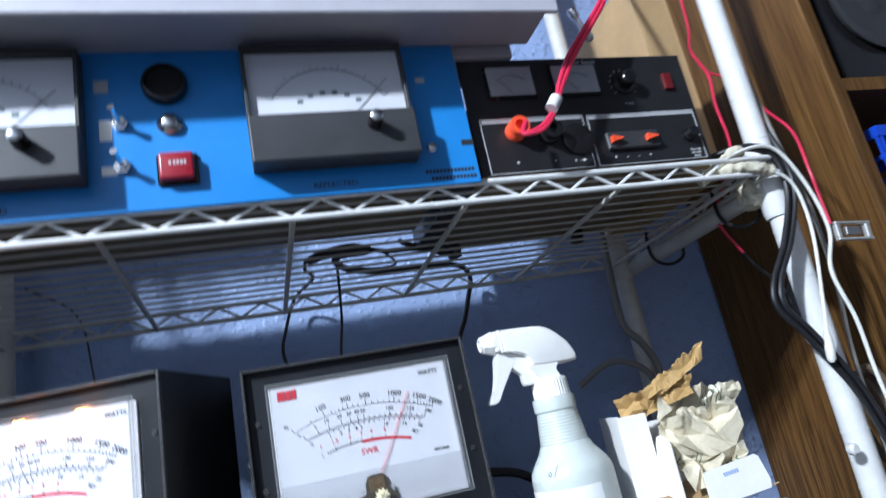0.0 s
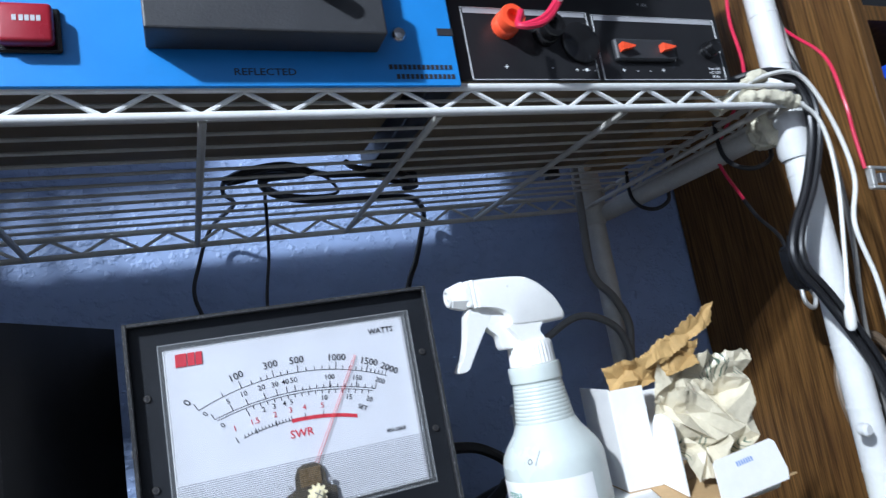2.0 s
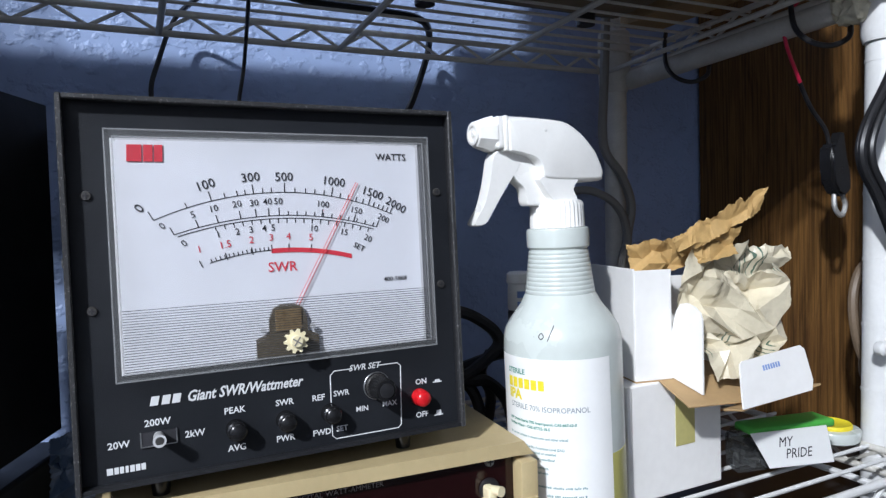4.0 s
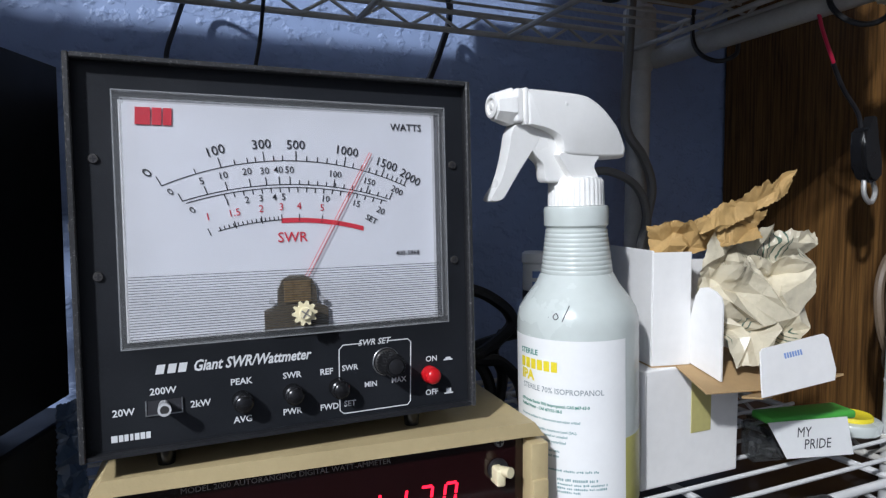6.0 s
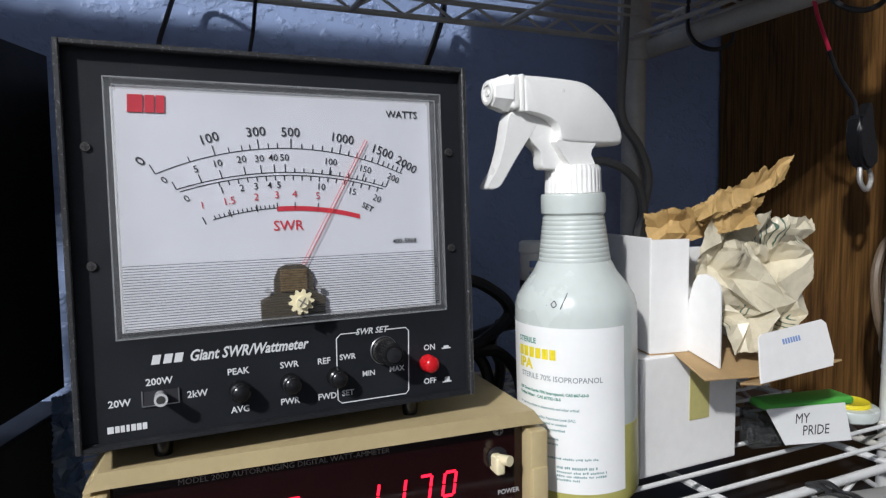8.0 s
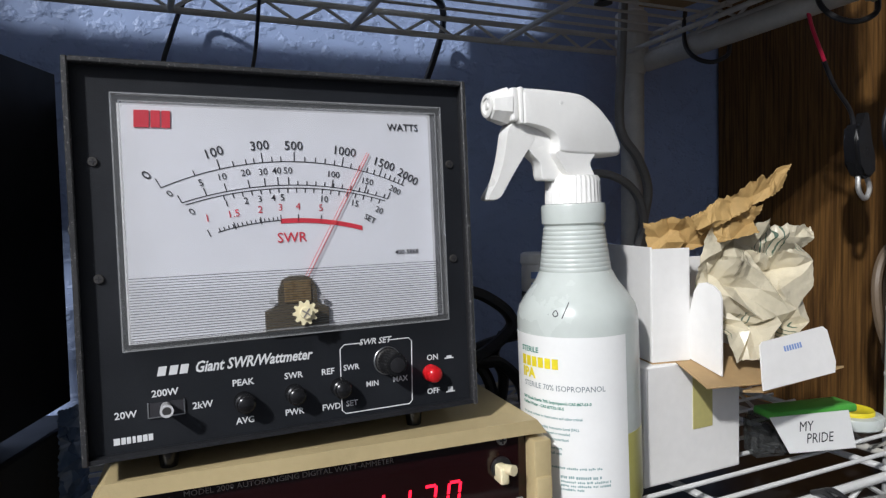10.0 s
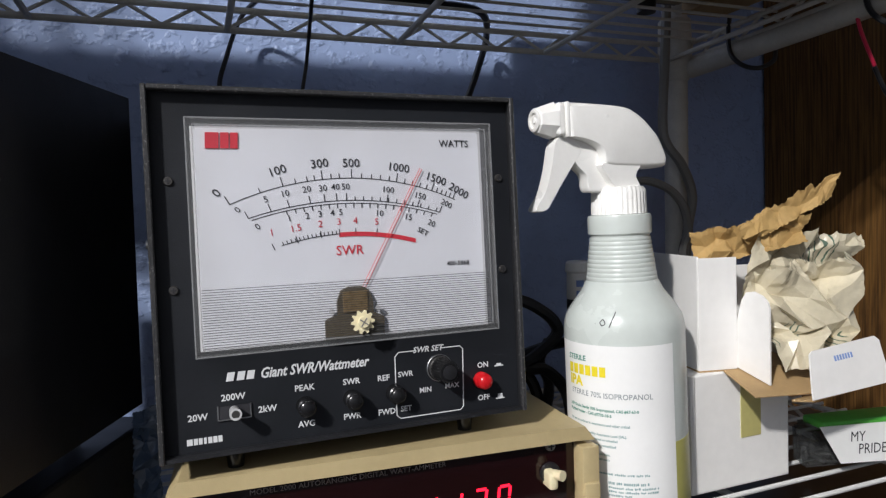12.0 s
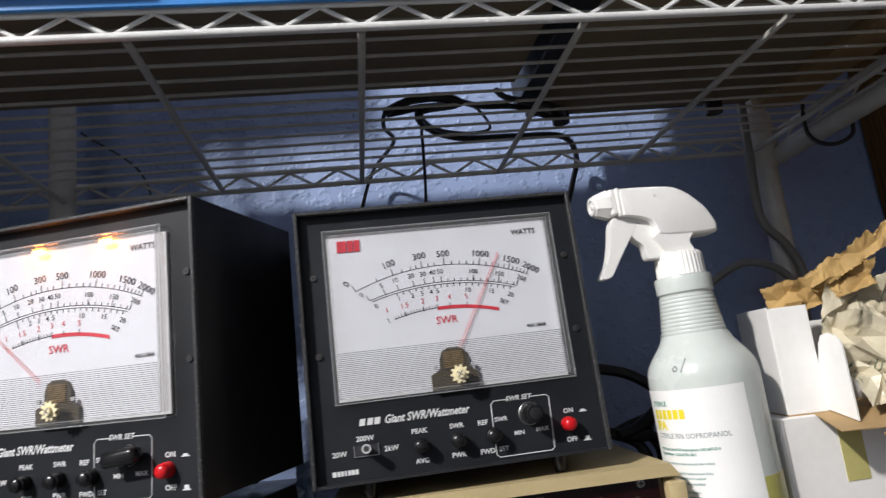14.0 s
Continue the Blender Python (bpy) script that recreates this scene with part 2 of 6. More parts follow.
def printed_leaves(m):
    """Sprigs of dark green print, in loose patches."""
    nt = m.node_tree
    b = nt.nodes["Principled BSDF"]
    tc = nt.nodes.new("ShaderNodeTexCoord")
    n = nt.nodes.new("ShaderNodeTexNoise")
    n.inputs["Scale"].default_value = 34
    n.inputs["Detail"].default_value = 1
    w = nt.nodes.new("ShaderNodeTexWave")
    w.inputs["Scale"].default_value = 95
    w.inputs["Distortion"].default_value = 5
    w.inputs["Detail"].default_value = 2
    for k in (n, w):
        nt.links.new(tc.outputs["Object"], k.inputs["Vector"])
    r1 = nt.nodes.new("ShaderNodeMapRange")
    r1.inputs[1].default_value, r1.inputs[2].default_value = 0.56, 0.60
    r2 = nt.nodes.new("ShaderNodeMapRange")
    r2.inputs[1].default_value, r2.inputs[2].default_value = 0.82, 0.90
    nt.links.new(n.outputs[0], r1.inputs[0])
    nt.links.new(w.outputs["Fac"], r2.inputs[0])
    mul = nt.nodes.new("ShaderNodeMath")
    mul.operation = "MULTIPLY"
    nt.links.new(r1.outputs[0], mul.inputs[0])
    nt.links.new(r2.outputs[0], mul.inputs[1])
    mix = nt.nodes.new("ShaderNodeMix")
    mix.data_type = "RGBA"
    mix.inputs["B"].default_value = (0.09, 0.14, 0.10, 1)
    nt.links.new(b.inputs["Base Color"].links[0].from_socket, mix.inputs["A"])
    nt.links.new(mul.outputs[0], mix.inputs["Factor"])
    nt.links.new(mix.outputs["Result"], b.inputs["Base Color"])


printed_leaves(M_printp)


# ---- building helpers ----
def part(name, bm, material, parent, label="", smooth=False):
    me = bpy.data.meshes.new(name)
    bmesh.ops.recalc_face_normals(bm, faces=bm.faces)
    if smooth:
        for f in bm.faces:
            f.smooth = True
    bm.to_mesh(me)
    bm.free()
    me.materials.append(material)
    if smooth:
        me.set_sharp_from_angle(angle=radians(40))
    ob = new(name, me)
    ob.parent = parent
    if label:
        tagged(ob, label)
    return ob


def thing(name, m, label, category, group="", kind=""):
    ob = new(name)
    ob.empty_display_size = 0.02
    ob.matrix_basis = m
    return tagged(ob, label, category, group, kind)


def solid(name, bm, material, label, category, kind="", smooth=False, m=None):
    ob = part(name, bm, material, None, "", smooth)
    if m is not None:
        ob.matrix_basis = m
    return tagged(ob, label, category, "", kind)


def box(bm, x0, x1, y0, y1, z0, z1, bevel=0.0, seg=2, m=None):
    vs = bmesh.ops.create_cube(bm, size=1, matrix=Matrix.LocRotScale(((x0 + x1) / 2, (y0 + y1) / 2, (z0 + z1) / 2), None, (x1 - x0, y1 - y0, z1 - z0)))["verts"]
    if bevel:
        es = {e for v in vs for e in v.link_edges}
        r = bmesh.ops.bevel(bm, geom=list(es), offset=bevel, segments=seg, affect="EDGES", profile=0.5)
        vs = list({v for f in r["faces"] for v in f.verts} | {v for v in vs if v.is_valid})
    if m is not None:
        bmesh.ops.transform(bm, matrix=m, verts=vs)
    return bm


def cyl(bm, p0, p1, r0, r1=None, seg=20, caps=True):
    p0, p1 = Vector(p0), Vector(p1)
    d = p1 - p0
    q = d.to_track_quat("Z", "Y").to_matrix().to_4x4()
    bmesh.ops.create_cone(bm, cap_ends=caps, segments=seg, radius1=r0, radius2=r0 if r1 is None else r1, depth=d.length, matrix=Matrix.Translation((p0 + p1) / 2) @ q)
    return bm


def lathe(bm, profile, seg=48, m=None, sx=1.0, sy=1.0):
    """Turns a profile of (radius, height) about z."""
    rings = []
    for r, z in profile:
        ring = []
        for i in range(seg):
            a = 2 * math.pi * i / seg
            v = Vector((r * sx * math.cos(a), r * sy * math.sin(a), z))
            ring.append(bm.verts.new(m @ v if m is not None else v))
        rings.append(ring)
    for a, b in zip(rings, rings[1:]):
        for i in range(seg):
            bm.faces.new((a[i], a[(i + 1) % seg], b[(i + 1) % seg], b[i]))
    bm.faces.new(rings[0][::-1])
    bm.faces.new(rings[-1])
    return bm


def curve_points(pts, n=8):
    """A smooth line through the points."""
    p = [Vector(q) for q in pts]
    if len(p) < 3:
        return p
    p = [2 * p[0] - p[1]] + p + [2 * p[-1] - p[-2]]
    out = []
    for i in range(1, len(p) - 2):
        a, b, c, d = p[i - 1], p[i], p[i + 1], p[i + 2]
        for k in range(n):
            t = k / n
            out.append(0.5 * (2 * b + (c - a) * t + (2 * a - 5 * b + 4 * c - d) * t * t + (3 * b - a - 3 * c + d) * t ** 3))
    return out + [p[-2]]


def sweep(bm, pts, r, seg=8, n=8, smooth=True, flat=1.0):
    """A tube of radius r along the points."""
    line = curve_points(pts, n) if smooth else [Vector(q) for q in pts]
    up = Vector((0.13, 0.31, 0.94))
    rings = []
    for i, p in enumerate(line):
        d = (line[min(i + 1, len(line) - 1)] - line[max(i - 1, 0)]).normalized()
        s = d.cross(up)
        s = s.normalized() if s.length > 1e-4 else d.orthogonal().normalized()
        up = s.cross(d).normalized()
        rings.append([bm.verts.new(p + r * (math.cos(a) * s + flat * math.sin(a) * up)) for a in (2 * math.pi * k / seg for k in range(seg))])
    for a, b in zip(rings, rings[1:]):
        for k in range(seg):
            bm.faces.new((a[k], a[(k + 1) % seg], b[(k + 1) % seg], b[k]))
    bm.faces.new(rings[0][::-1])
    bm.faces.new(rings[-1])
    return bm


def ring(bm, outer, inner, y0, y1):
    """A closed rectangular frame, (x0, x1, z0, z1) outside and inside, from y0 to y1."""
    rows = []
    for (a, b, c, d), y in ((outer, y0), (outer, y1), (inner, y1), (inner, y0)):
        rows.append([bm.verts.new(p) for p in ((a, y, c), (b, y, c), (b, y, d), (a, y, d))])
    for i in range(4):
        r, s = rows[i], rows[(i + 1) % 4]
        for k in range(4):
            bm.faces.new((r[k], r[(k + 1) % 4], s[(k + 1) % 4], s[k]))
    return bm


def prism(bm, outline, y0, y1, m=None):
    """An outline of (x, z) made solid from y0 to y1."""
    a = [bm.verts.new((x, y0, z)) for x, z in outline]
    b = [bm.verts.new((x, y1, z)) for x, z in outline]
    n = len(a)
    bm.faces.new(a)
    bm.faces.new(b[::-1])
    for i in range(n):
        bm.faces.new((a[i], b[i], b[(i + 1) % n], a[(i + 1) % n]))
    if m is not None:
        bmesh.ops.transform(bm, matrix=m, verts=a + b)
    return bm


letters = {}


def write(bm, words, size, x, y, z, turn=0.0, shear=0.0, wide=1.0, bold=0.0, depth=0.00015):
    """Flat writing that faces -y, centred on (x, z), with letters of the given cap height."""
    key = (words, shear, bold)
    if key not in letters:
        c = bpy.data.curves.new("writing", "FONT")
        c.body, c.size, c.align_x, c.align_y, c.shear, c.offset = words, 1.0, "CENTER", "CENTER", shear, bold
        c.resolution_u = 2
        o = bpy.data.objects.new("writing", c)
        scene.collection.objects.link(o)
        bpy.context.view_layer.update()
        me = bpy.data.meshes.new_from_object(o.evaluated_get(bpy.context.evaluated_depsgraph_get()))
        letters[key] = ([tuple(v.co) for v in me.vertices], [tuple(p.vertices) for p in me.polygons])
        bpy.data.objects.remove(o)
        bpy.data.curves.remove(c)
        bpy.data.meshes.remove(me)
    co, faces = letters[key]
    k = size / 0.70
    m = pose(x, y, z, 90) @ pose(0, 0, 0, 0, 0, turn)
    vs = [bm.verts.new(m @ Vector((p[0] * k * wide, p[1] * k, 0))) for p in co]
    for f in faces:
        try:
            bm.faces.new([vs[i] for i in f])
        except ValueError:
            pass
    return bm


B = bmesh.new


# ---- the setting ----
SHELF, TIER, TIER_BACK = 1.0275, 1.3965, 1.3865   # tops of the two wire shelves; the upper one sags to the back
WALL = 0.322


def setting():
    solid("wall_north", box(B(), -2.2, 2.2, WALL, WALL + 0.1, 0, 2.6), M_wall, "blue painted wall with coarse plaster texture", "wall", "structure")
    # unseen grey room shell, added so that its bounce fills the shade
    solid("wall_south", box(B(), -2.2, 2.2, -2.7, -2.6, 0, 2.6), M_room, "unseen plain grey wall facing the rack, added to close the room", "wall", "structure")
    solid("wall_west", box(B(), -2.3, -2.2, -2.7, WALL + 0.1, 0, 2.6), M_room, "unseen plain grey side wall, added to close the room", "wall", "structure")
    solid("wall_east", box(B(), 2.2, 2.3, -2.7, WALL + 0.1, 0, 2.6), M_room, "unseen plain grey side wall, added to close the room", "wall", "structure")
    solid("floor", box(B(), -2.3, 2.3, -2.7, WALL + 0.1, -0.1, 0), M_floor, "dark carpeted floor under the rack", "floor", "structure")
    solid("ceiling", box(B(), -2.3, 2.3, -2.7, WALL + 0.1, 2.6, 2.7), M_room, "unseen plain grey ceiling, added to close the room", "ceiling", "structure")


def bookcase():
    t = thing("bookcase", pose(0, 0, 0), "dark-stained oak bookcase standing against the blue wall", "bookcase")
    for x0, x1 in ((0.61, 0.63), (1.42, 1.44)):
        part("side_panel", box(B(), x0, x1, 0.012, WALL - 0.004, 0, 2.1, 0.0015), M_wood, t)
    part("back_panel", box(B(), 0.63, 1.42, WALL - 0.012, WALL - 0.004, 0.05, 2.1), M_wood, t)
    for z in (0.08, 0.45, 0.82, 1.2, 1.505, 1.85, 2.08):
        part("shelf", box(B(), 0.63, 1.42, 0.018, WALL - 0.012, z - 0.018, z, 0.001), M_wood, t)


def wire_rack():
    t = thing("wire_shelving_rack", pose(0, 0, 0), "white epoxy-coated wire shelving rack with yellowed corner posts", "wire rack")
    left, right, back = -0.505, 0.452, 0.270
    level = lambda zt, y: zt if zt == SHELF else TIER + (TIER_BACK - TIER) * (y + 0.022) / (back + 0.022)

    def post(x0, x1, y, r, material, z0=0.0, z1=2.1):
        bm = B()
        ax = lambda z: x0 + (x1 - x0) * z / 2.1
        cyl(bm, (ax(z0), y, z0), (ax(z1), y, z1), r, seg=24)
        z = z0 + 0.05
        while z < z1 - 0.03:
            cyl(bm, (ax(z), y, z), (ax(z + 0.0025), y, z + 0.0025), r + 0.0004, seg=24)
            z += 0.0254 * 2
        return part("post", bm, material, t, smooth=True)
    post(0.43, 0.476, 0.0, 0.0125, M_rack)
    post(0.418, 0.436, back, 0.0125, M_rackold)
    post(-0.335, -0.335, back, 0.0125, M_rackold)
    post(left, left, 0.0, 0.0125, M_rack)
    for zt, front in ((TIER, -0.022), (SHELF, -0.045)):
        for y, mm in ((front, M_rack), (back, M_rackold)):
            zy = level(zt, y)
            part("rail", cyl(B(), (left, y, zy - 0.0025), (right, y, zy - 0.0025), 0.0028, seg=10), mm, t, smooth=True)
            part("rail", cyl(B(), (left, y, zy - 0.0195), (right, y, zy - 0.0195), 0.0028, seg=10), mm, t, smooth=True)
            bm = B()
            pts, x, k = [], -0.487, 0
            while x < right - 0.01:
                pts.append((x, y + (0.002 if k % 2 else 0.001), zy - (0.0035 if k % 2 else 0.0185)))
                x += 0.025
                k += 1
            sweep(bm, pts, 0.0018, 6, 1, False)
            part("zigzag", bm, mm, t, smooth=True)
        n = 13 if zt == TIER else 14
        first = None
        for i in range(1, n):
            y = front + (back - front) * i / n
            if first is None:
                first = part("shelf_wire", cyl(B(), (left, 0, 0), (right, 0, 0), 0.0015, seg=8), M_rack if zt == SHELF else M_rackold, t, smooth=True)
                first.location = (0, y, level(zt, y) - 0.0016)
            else:
                o = new("shelf_wire", first.data)
                o.parent, o.location = t, (0, y, level(zt, y) - 0.0016)
        for x in (-0.33, -0.179, -0.037, 0.112, 0.265, 0.415):
            bm = B()
            sweep(bm, [(x, front + 0.0035, level(zt, front) - 0.0205), (x, back - 0.0035, level(zt, back) - 0.0205)], 0.0026, 8, 1, False)
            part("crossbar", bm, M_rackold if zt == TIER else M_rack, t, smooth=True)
        for x in (right - 0.012, left + 0.012):
            bm = B()
            cyl(bm, (x, front, level(zt, front) - 0.0025), (x, back, level(zt, back) - 0.0025), 0.0028, seg=10)
            cyl(bm, (x, front, level(zt, front) - 0.0195), (x, back, level(zt, back) - 0.0195), 0.0028, seg=10)
            pts = [(x, front + 0.012 + 0.025 * i, level(zt, front + 0.012 + 0.025 * i) - (0.0035 if i % 2 else 0.0185)) for i in range(11)]
            sweep(bm, pts, 0.0018, 6, 1, False)
            part("side_truss", bm, M_rackold, t, smooth=True)
    # the thick side tube with its collars
    for x in (0.446,):
        bm = B()
        cyl(bm, (x, 0.012, 1.366), (x - 0.006, back - 0.012, 1.357), 0.0100, seg=20)
        part("side_tube", bm, M_rackold, t, smooth=True)
        part("collar", lathe(B(), [(0.0130, 1.335), (0.0145, 1.34), (0.0150, 1.375), (0.0145, 1.41), (0.0130, 1.413)], 24, pose(0.457, 0.0, 0)), M_rack, t, smooth=True)
        part("collar", lathe(B(), [(0.0135, 1.345), (0.0165, 1.35), (0.018, 1.375), (0.017, 1.41), (0.0135, 1.413)], 24, pose(0.429, back, 0)), M_rackold, t, smooth=True)
        bm = box(B(), 0.434, 0.456, 0.002, 0.026, 1.352, 1.382, 0.005, 3)
        bmesh.ops.subdivide_edges(bm, edges=list(bm.edges), cuts=3, use_grid_fill=True)
        for v in bm.verts:
            v.co += Vector((noise.noise(v.co * 170), noise.noise(v.co * 170 + Vector((5, 0, 0))), noise.noise(v.co * 170 + Vector((0, 5, 0))))) * 0.0045
        part("wrapped_joint", bm, M_oldtape, t, "crumpled white tape round the joint")


setting()
bookcase()
wire_rack()


# ---- the two wattmeters ----
def arc_z(top, r, u):
    return top - r + math.sqrt(r * r - u * u)


def scale_line(bm, top, r, u0, u1, w, y=0.0034, n=40):
    pts = [u0 + (u1 - u0) * i / n for i in range(n + 1)]
    a = [bm.verts.new((u, y, arc_z(top, r, u) + w / 2)) for u in pts]
    b = [bm.verts.new((u, y, arc_z(top, r, u) - w / 2)) for u in pts]
    for i in range(n):
        bm.faces.new((a[i], a[i + 1], b[i + 1], b[i]))


def tick(bm, top, r, u, length, w=0.00045, y=0.0033):
    z = arc_z(top, r, u)
    d = Vector((u, 0, z - 0.01)).normalized()
    s = Vector((d.z, 0, -d.x)) * w / 2
    p = Vector((u, y, z))
    bm.faces.new([bm.verts.new(q) for q in (p - s, p + s, p + s + d * length, p - s + d * length)])


def wattmeter(m, label, needle, lit=False, knob_turn=0.0):
    t = thing("wattmeter", m, label, "wattmeter", "wattmeters on the shelf")
    w, h, dp = 0.0905, 0.167, 0.122
    bm = B()
    ring(bm, (-w, w, 0, h), (-w + 0.0018, w - 0.0018, 0.0018, h - 0.0018), 0.0012, dp)
    part("case", bm, M_black, t)
    part("back_plate", box(B(), -w + 0.0018, w - 0.0018, dp - 0.002, dp - 0.0002, 0.0018, h - 0.0018), M_black, t)
    bm = B()
    for a, b, c, d in ((-w - 0.0003, -w + 0.0021, -0.0003, h + 0.0003), (w - 0.0021, w + 0.0003, -0.0003, h + 0.0003), (-w + 0.0021, w - 0.0021, h - 0.0021, h + 0.0003)):
        box(bm, a, b, 0, 0.0034, c, d, 0.0005, 1)
    part("front_rim", bm, M_rim, t, "black rim worn to bare metal")
    part("bottom_lip", box(B(), -w + 0.0021, w - 0.0021, 0.0040, 0.0062, -0.0003, 0.0019, 0.0004, 1), M_panel, t)
    part("front_panel", box(B(), -w + 0.0019, w - 0.0019, 0.006, 0.008, 0.0019, h - 0.0019), M_panel, t)
    for x in (-0.0815, 0.0825):
        for z in (0.125, 0.076):
            bm = B()
            cyl(bm, (x, 0.0061, z), (x, 0.0049, z), 0.0022, 0.0018, 16)
            s = part("screw", bm, M_darkscrew, t, smooth=True)
            bm = B()
            box(bm, x - 0.0012, x + 0.0012, 0.0047, 0.0050, z - 0.00025, z + 0.00025)
            box(bm, x - 0.00025, x + 0.00025, 0.0046, 0.0049, z - 0.0012, z + 0.0012)
            part("screw_slot", bm, M_ink, s)
    for x in (-0.058, 0.062):
        for y in (0.02, dp - 0.02):
            part("foot", cyl(B(), (x, y, -0.0112 if y < 0.05 else -0.0078), (x, y, 0.0002), 0.0038, 0.0048, 16), M_knob, t, smooth=True)
    side = B()
    cyl(side, (-w - 0.0016, 0.012, 0.097), (-w + 0.001, 0.012, 0.097), 0.002, seg=12)
    part("side_screw", side, M_steel, t, smooth=True)

    # scale card
    card = part("scale_card", box(B(), -0.0715, 0.0715, 0.0036, 0.0058, 0.0475, 0.1495), M_card, t, "white printed scale card")
    ink, red = B(), B()
    T1, T2, T3 = (0.1255, 0.139), (0.1146, 0.158), (0.0985, 0.122)
    scale_line(ink, *T1, -0.0559, 0.0557, 0.0004)
    scale_line(ink, *T2, -0.0479, 0.0468, 0.0004)
    scale_line(ink, T2[0] - 0.0014, T2[1], -0.0465, 0.0455, 0.0004)
    scale_line(ink, *T3, -0.0336, -0.0059, 0.0004)
    scale_line(red, T3[0] - 0.0004, T3[1], -0.0059, 0.0332, 0.0022, 0.0033)
    top = ((-0.0613, "0", -0.0559, 50), (-0.0339, "100", -0.0315, 17), (-0.0139, "300", -0.0128, 6), (0.0016, "500", 0.0016, 0), (0.0258, "1000", 0.0243, -8), (0.0456, "1500", 0.0430, -19), (0.0580, "2000", 0.0545, -30))
    for u, s, tu, a in top:
        z = {"0": 0.1191, "100": 0.1291, "300": 0.1325, "500": 0.1327, "1000": 0.1304, "1500": 0.1245, "2000": 0.1182}[s]
        write(ink, s, 0.0041, u, 0.0032, z, a, bold=0.005)
        tick(ink, *T1, tu, 0.0045)
    for u in (-0.042, -0.0255, -0.020, -0.0165, -0.0085, -0.0045, 0.0065, 0.0115, 0.016, 0.0205, 0.0285, 0.0325, 0.0365, 0.040, 0.0455, 0.048, 0.0503, 0.0525):
        tick(ink, *T1, u, 0.0024)
    mid = ((-0.0525, "0", 0.1112, -0.0479, 45), (-0.0397, "5", 0.1158, -0.0375, 18), (-0.0308, "10", 0.1183, -0.0290, 12), (-0.0205, "20", 0.1202, -0.0190, 8), (-0.0128, "30", 0.1206, -0.0120, 5), (-0.0066, "40", 0.1211, -0.0062, 2), (-0.0016, "50", 0.1212, -0.0014, 0), (0.0198, "100", 0.1194, 0.0190, -7), (0.0366, "150", 0.1160, 0.0350, -14), (0.0508, "200", 0.1117, 0.0468, -28))
    for u, s, z, tu, a in mid:
        write(ink, s, 0.0030, u, 0.0032, z, a, bold=0.003)
        tick(ink, *T2, tu, 0.0037)
    for i in range(11):
        tick(ink, *T2, 0.0028 + 0.0042 * i, 0.002)
    low = ((-0.0439, "0", 0.1032, 40), (-0.0293, "1", 0.1065, 12), (-0.0208, "2", 0.1075, 8), (-0.0147, "3", 0.1082, 5), (-0.0087, "4", 0.1086, 3), (-0.0046, "5", 0.1088, 0), (0.0148, "10", 0.1078, -7), (0.0298, "15", 0.1055, -14), (0.0421, "20", 0.1019, -26))
    for u, s, z, a in low:
        write(ink, s, 0.0030, u, 0.0032, z, a, bold=0.003)
    for i in range(19):
        u = -0.030 + 0.0040 * i
        tick(ink, T2[0] - 0.0036, T2[1], u, 0.0021 if i % 3 else 0.0024)
    for u, s, z in ((-0.0377, "1", 0.1001), (-0.0265, "1.5", 0.1018), (-0.0148, "2", 0.1034), (-0.0057, "3", 0.1042), (0.0024, "4", 0.1045), (0.0132, "5", 0.1036)):
        write(red, s, 0.0032, u, 0.0032, z, 10 if u < -0.02 else 0, bold=0.0)
        tick(ink, T3[0] - 0.001, T3[1], u * 0.97, 0.0035)
    for i in range(14):
        tick(ink, *T3, -0.0325 + 0.00195 * i, 0.0017)
    write(ink, "SET", 0.0027, 0.0372, 0.0032, 0.0978, -28, bold=0.01)
    part("swr_lettering", write(B(), "SWR", 0.0046, -0.001, 0.0032, 0.0901, bold=0.006), M_redink, card, "red lettering")
    write(ink, "WATTS", 0.0034, 0.0564, 0.0032, 0.1427, bold=0.012)
    write(ink, "400-5868", 0.0023, 0.0558, 0.0032, 0.0808, bold=0.01)
    # the maker's mark, as plain red shapes
    for x0, x1 in ((-0.0654, -0.0592), (-0.0588, -0.0548), (-0.0545, -0.0508)):
        part("maker_mark", prism(B(), [(x0, 0.1395), (x0 + 0.0003, 0.1468), (x1, 0.1468), (x1 - 0.0003, 0.1395)], 0.0030, 0.0034), M_redink, card, "plain red block of the maker's mark")
    part("printing", ink, M_ink, card)
    part("red_printing", red, M_redink, card)

    # movement, needle, zero-set gear
    bm = B()
    prism(bm, [(-0.0150, 0.0478), (0.0142, 0.0478), (0.0142, 0.0570), (0.0090, 0.0595), (0.0088, 0.066), (0.0068, 0.0708), (0.0035, 0.0725), (-0.0035, 0.0725), (-0.0068, 0.0708), (-0.0088, 0.066), (-0.0090, 0.0595), (-0.0150, 0.0570)], 0.0012, 0.0034)
    mv = part("movement", bm, M_move, t, "dark meter movement behind ribbed plastic")
    part("movement_coil", box(B(), -0.0062, 0.0062, 0.0004, 0.0014, 0.0600, 0.0702, 0.0004, 2), M_amber, mv, "amber lacquered coil")
    for x in (-0.0118, 0.0112):
        part("movement_screw", cyl(B(), (x, 0.0013, 0.0612), (x, -0.0002, 0.0612), 0.0013, seg=14), M_lever, mv, smooth=True)
    u0, z0, u1, z1 = needle
    d = Vector((u1 - u0, 0, z1 - z0)).normalized()
    s = Vector((d.z, 0, -d.x))
    bm = B()
    for k in (-0.0007, 0.0007):
        a, b = Vector((u0, 0.0021, z0)) + s * k, Vector((u1, 0.0025, z1)) + s * k * 0.8
        sweep(bm, [a, b], 0.00014, 6, 1, False)
    part("needle", bm, M_needle, t, "thin red needle", smooth=True)
